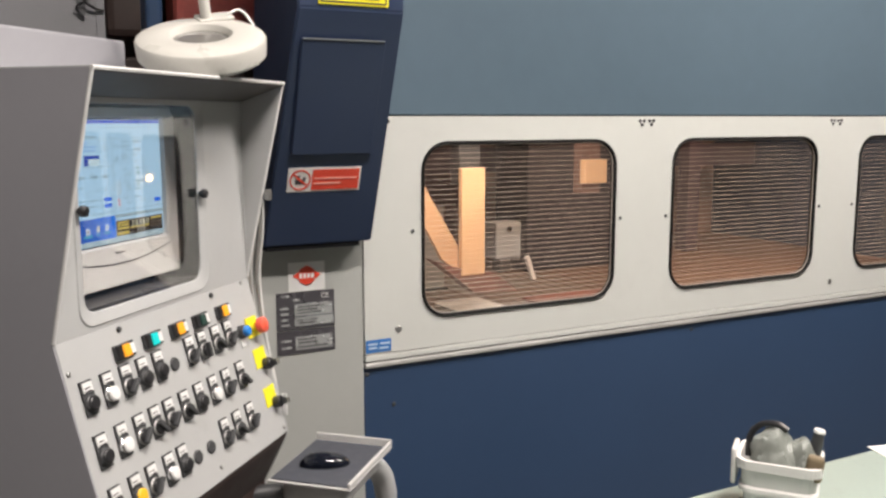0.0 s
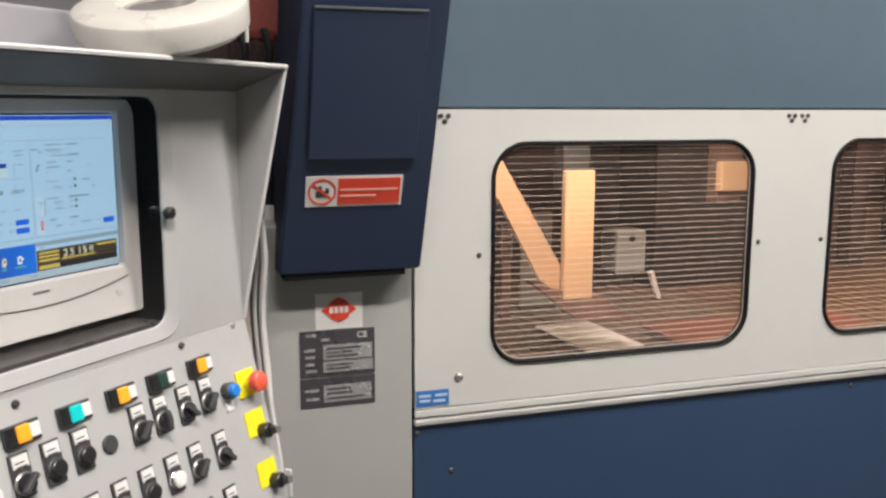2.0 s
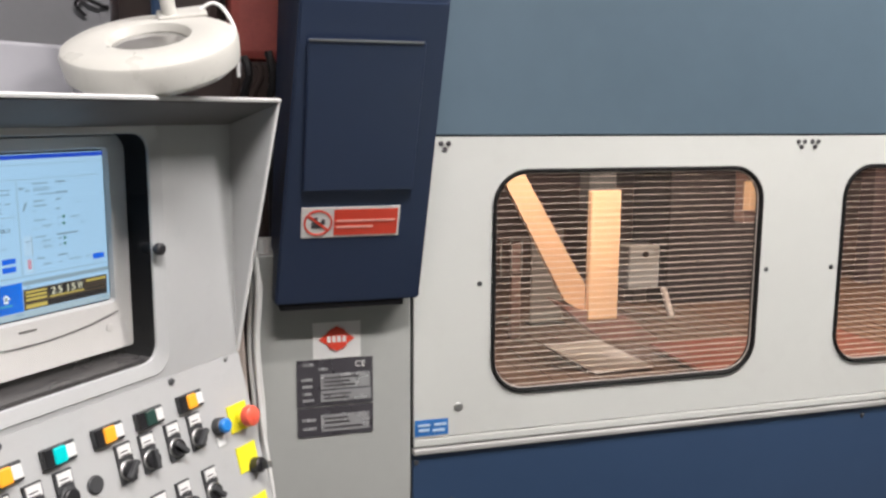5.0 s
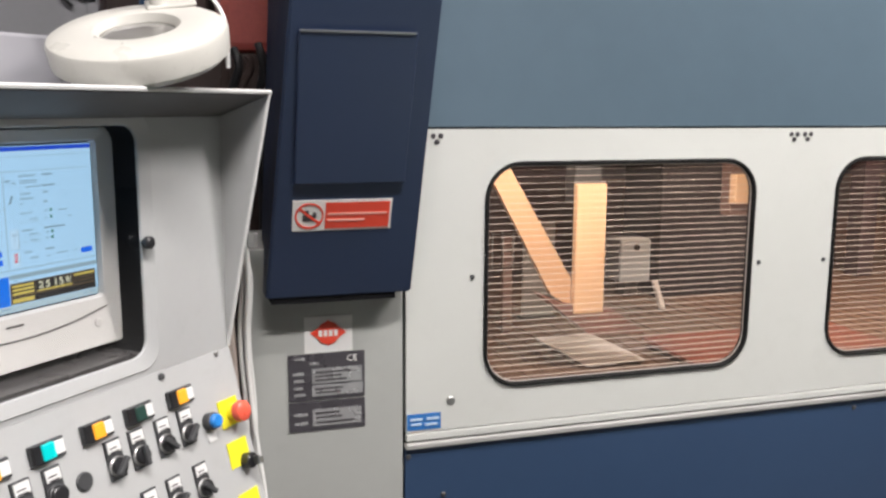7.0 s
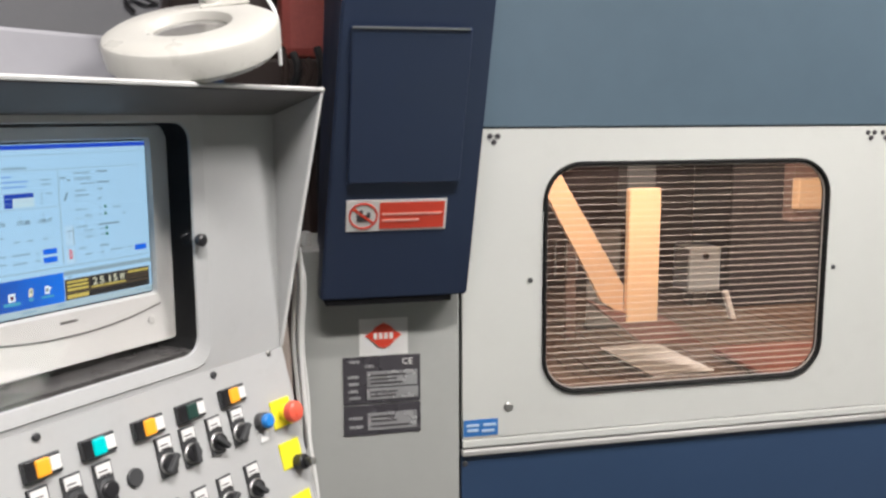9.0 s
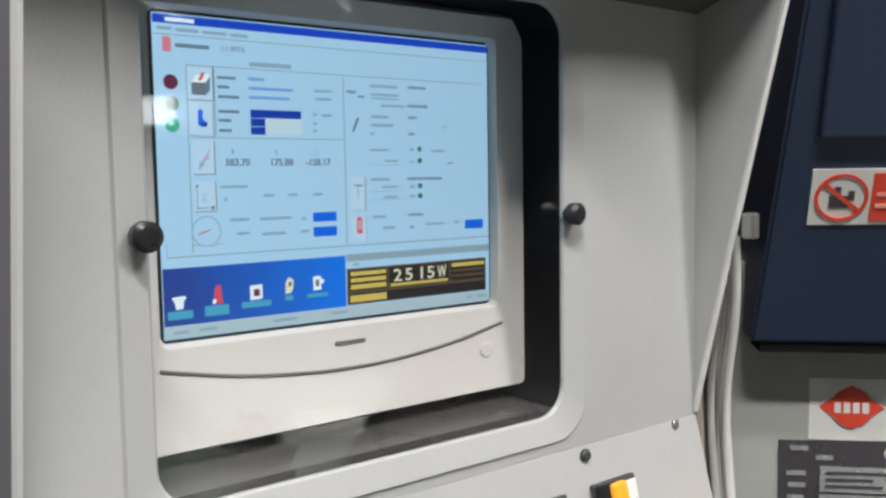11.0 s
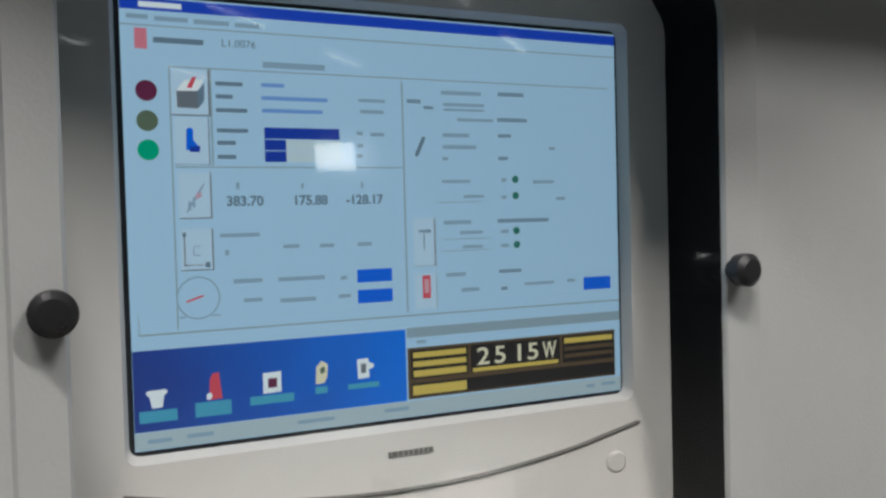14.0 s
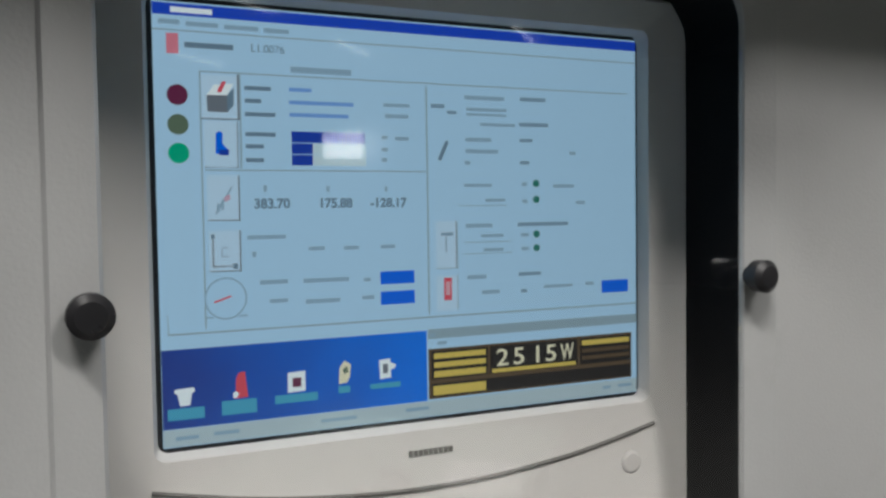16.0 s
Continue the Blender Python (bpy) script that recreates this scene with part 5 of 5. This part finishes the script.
F_SPARK = glowing("spark_glow", (1.0, 0.5, 0.16), 3.5)


def blob(rx, ry, rz, seed, rough=0.25):
    bm = bmesh.new()
    bmesh.ops.create_icosphere(bm, subdivisions=4, radius=1)
    off = Vector((seed * 3.1, seed * 1.7, seed))
    for v in bm.verts:
        d = 1 + rough * noise.noise(v.co * 1.7 + off) + rough * 0.5 * noise.noise(v.co * 4 + off)
        v.co = Vector((v.co.x * rx * d, v.co.y * ry * d, v.co.z * rz * d))
    return bm


def spray(n, rx, rz, seed, size=1.0):
    """Small glowing flecks, dense at the middle and thinning outwards."""
    rnd = random.Random(seed)
    verts, faces = [], []
    for k in range(n):
        a, q = rnd.uniform(0, 2 * math.pi), abs(rnd.gauss(0, 0.62)) + 0.12
        x, z, y = rx * q * math.cos(a), rz * q * math.sin(a), rnd.uniform(-0.1, 0.1)
        L = size * rnd.uniform(0.3, 1.0) * (0.016 if q < 0.8 else 0.02)
        w = L * (0.14 if q < 0.5 else 0.06)
        d = Vector((x, 0, z + rz * 0.5)).normalized()
        s = Vector((-d.z, 0, d.x))
        c = Vector((x, y, z))
        b = len(verts)
        verts += [c + d * L, c - d * L, c + s * w, c - s * w, c + Vector((0, w, 0)), c - Vector((0, w, 0))]
        for p in (0, 1):
            for e, f in ((2, 4), (4, 3), (3, 5), (5, 2)):
                faces.append((b + p, b + e, b + f))
    me = bpy.data.meshes.new("spray")
    me.from_pydata(verts, [], faces)
    me.materials.append(F_SPRAY)
    return new("spray", me)


def flame(name, label, rx, rz, seed, haze):
    f = tagged(empty(name, pose(0, 0, 0)), label, "flame")
    part("core", blob(rx * 0.46, 0.05, rz * 0.46, seed, 0.75), F_CORE, f, "white-hot core", smooth=True)
    sp = spray(2200, rx, rz, seed)
    sp.parent = f
    sp["kind"] = "stuff"
    warm = flame_shell("flame_glow", (1.0, 0.62, 0.24), 3.0, rx * 1.2, rz * 1.6)
    part("glow", blob(rx * 1.2, 0.12, rz * 1.6, seed + 19, 0.0), warm, f, "orange glow", smooth=True)
    # wide emissive shell paints the fire's scattered light as haze
    if haze:
        far = flame_shell("flame_haze", (1.0, 0.55, 0.28), haze[2], haze[0], haze[1])
        part("haze", blob(haze[0], 0.14, haze[1], seed + 29, 0.0), far, f, "faint orange haze", smooth=True)
    return f


flame_main = flame("cutting_flame", "white-hot cutting flame over the bed", 0.27, 0.11, 3, (0.95, 0.42, 0.55))
flame_side = flame("cutting_flame", "wide white-hot cutting flame over the bed", 0.5, 0.17, 8, (1.0, 0.7, 0.34))
shower = tagged(empty("spark_shower", pose(0, 0, 0)), "shower of small orange sparks low over the bed", "sparks")
sp = spray(800, 0.34, 0.07, 21, 0.5)
sp.parent = shower
sp["kind"] = "stuff"
embers = tagged(empty("embers", pose(0, 0, 0)), "few orange embers glowing on the bed", "sparks")
sp = spray(150, 0.16, 0.08, 31, 0.28)
sp.parent = embers
sp["kind"] = "stuff"
random.seed(11)
sparks = []
for k in range(130):
    L = random.uniform(0.004, 0.018)
    bm = lathe([(0, -L), (0.0011, -L * 0.3), (0.0014, L * 0.5), (0, L)], None, 6)
    sparks.append((tagged(part("spark", bm, F_SPARK), "tiny glowing orange spark", "spark", group="sparks of the cut"), random.random()))


# ---- what moves ----
def motions():
    shift = ((0, 0), (2.5, 0.01), (2.7, 0.014), (3.0, 0.085), (3.5, 0.092), (4.5, 0.085), (5.8, 0.055), (7.0, 0.05), (8.0, 0.03), (9.0, 0.008), (9.5, 0.004), (12, 0.0), (16, 0))
    walk(gantry, [(t, pose(d, 3.1, 0)) for t, d in shift])
    low = 0.05
    walk(flame_main, [(0, pose(1.75, 2.9, low)), (2.85, pose(1.75, 2.9, low)), (3.0, pose(1.80, 2.85, 0.95)), (3.2, pose(1.80, 2.85, 0.93)), (3.5, pose(1.83, 2.85, 0.925)), (3.6, pose(1.75, 2.85, 0.87)), (3.8, pose(1.7, 2.9, 0.76)), (4.2, pose(1.8, 2.9, low)), (16, pose(1.8, 2.9, low))])
    walk(flame_side, [(0, pose(1.6, 2.9, low)), (2.85, pose(1.6, 2.9, low)), (3.0, pose(1.62, 2.85, 0.95)), (3.1, pose(1.60, 2.85, 0.98)), (3.2, pose(1.57, 2.85, 0.90)), (3.35, pose(1.5, 2.85, 0.70)), (3.6, pose(1.5, 2.9, low)), (16, pose(1.5, 2.9, low))])
    walk(shower, [(0, pose(1.6, 2.8, low)), (2.95, pose(1.6, 2.8, low)), (3.15, pose(1.55, 2.8, 0.98)), (3.4, pose(1.55, 2.8, 1.0)), (3.6, pose(1.58, 2.8, 0.945)), (3.8, pose(1.55, 2.8, 0.90)), (4.0, pose(1.55, 2.8, 0.78)), (4.3, pose(1.55, 2.8, 0.5)), (16, pose(1.55, 2.8, low))])
    walk(embers, [(0, pose(1.45, 2.7, low)), (3.0, pose(1.45, 2.7, low)), (3.2, pose(1.43, 2.7, 1.06)), (3.5, pose(1.44, 2.7, 1.04)), (3.8, pose(1.46, 2.7, 1.03)), (4.1, pose(1.46, 2.7, 1.0)), (4.4, pose(1.47, 2.7, 0.95)), (4.9, pose(1.47, 2.7, 0.5)), (16, pose(1.47, 2.7, low))])
    rnd = random.Random(5)
    for ob, u in sparks:
        start = 3.0 + 1.1 * u ** 1.6
        x0, y0 = 1.72 + rnd.uniform(-0.1, 0.15), 2.85 + rnd.uniform(-0.25, 0.2)
        vx = rnd.choice((-1, -1, -0.7, 1)) * rnd.uniform(0.2, 1.2)
        vz = rnd.uniform(0.9, 2.0)
        hide = pose(x0, y0, 0.5)
        rows = [(0, hide), (start - 0.1, hide)]
        for s in range(6):
            t = 0.08 * s
            z = 0.84 + vz * t - 4.2 * t * t
            a = math.degrees(math.atan2(vx, vz - 8.4 * t))
            rows.append((start + t, pose(x0 + vx * t, y0, max(z, 0.5), 0, max(min(a, 80), -80), 0)))
        rows += [(start + 0.6, hide), (16, hide)]
        walk(ob, rows)


motions()
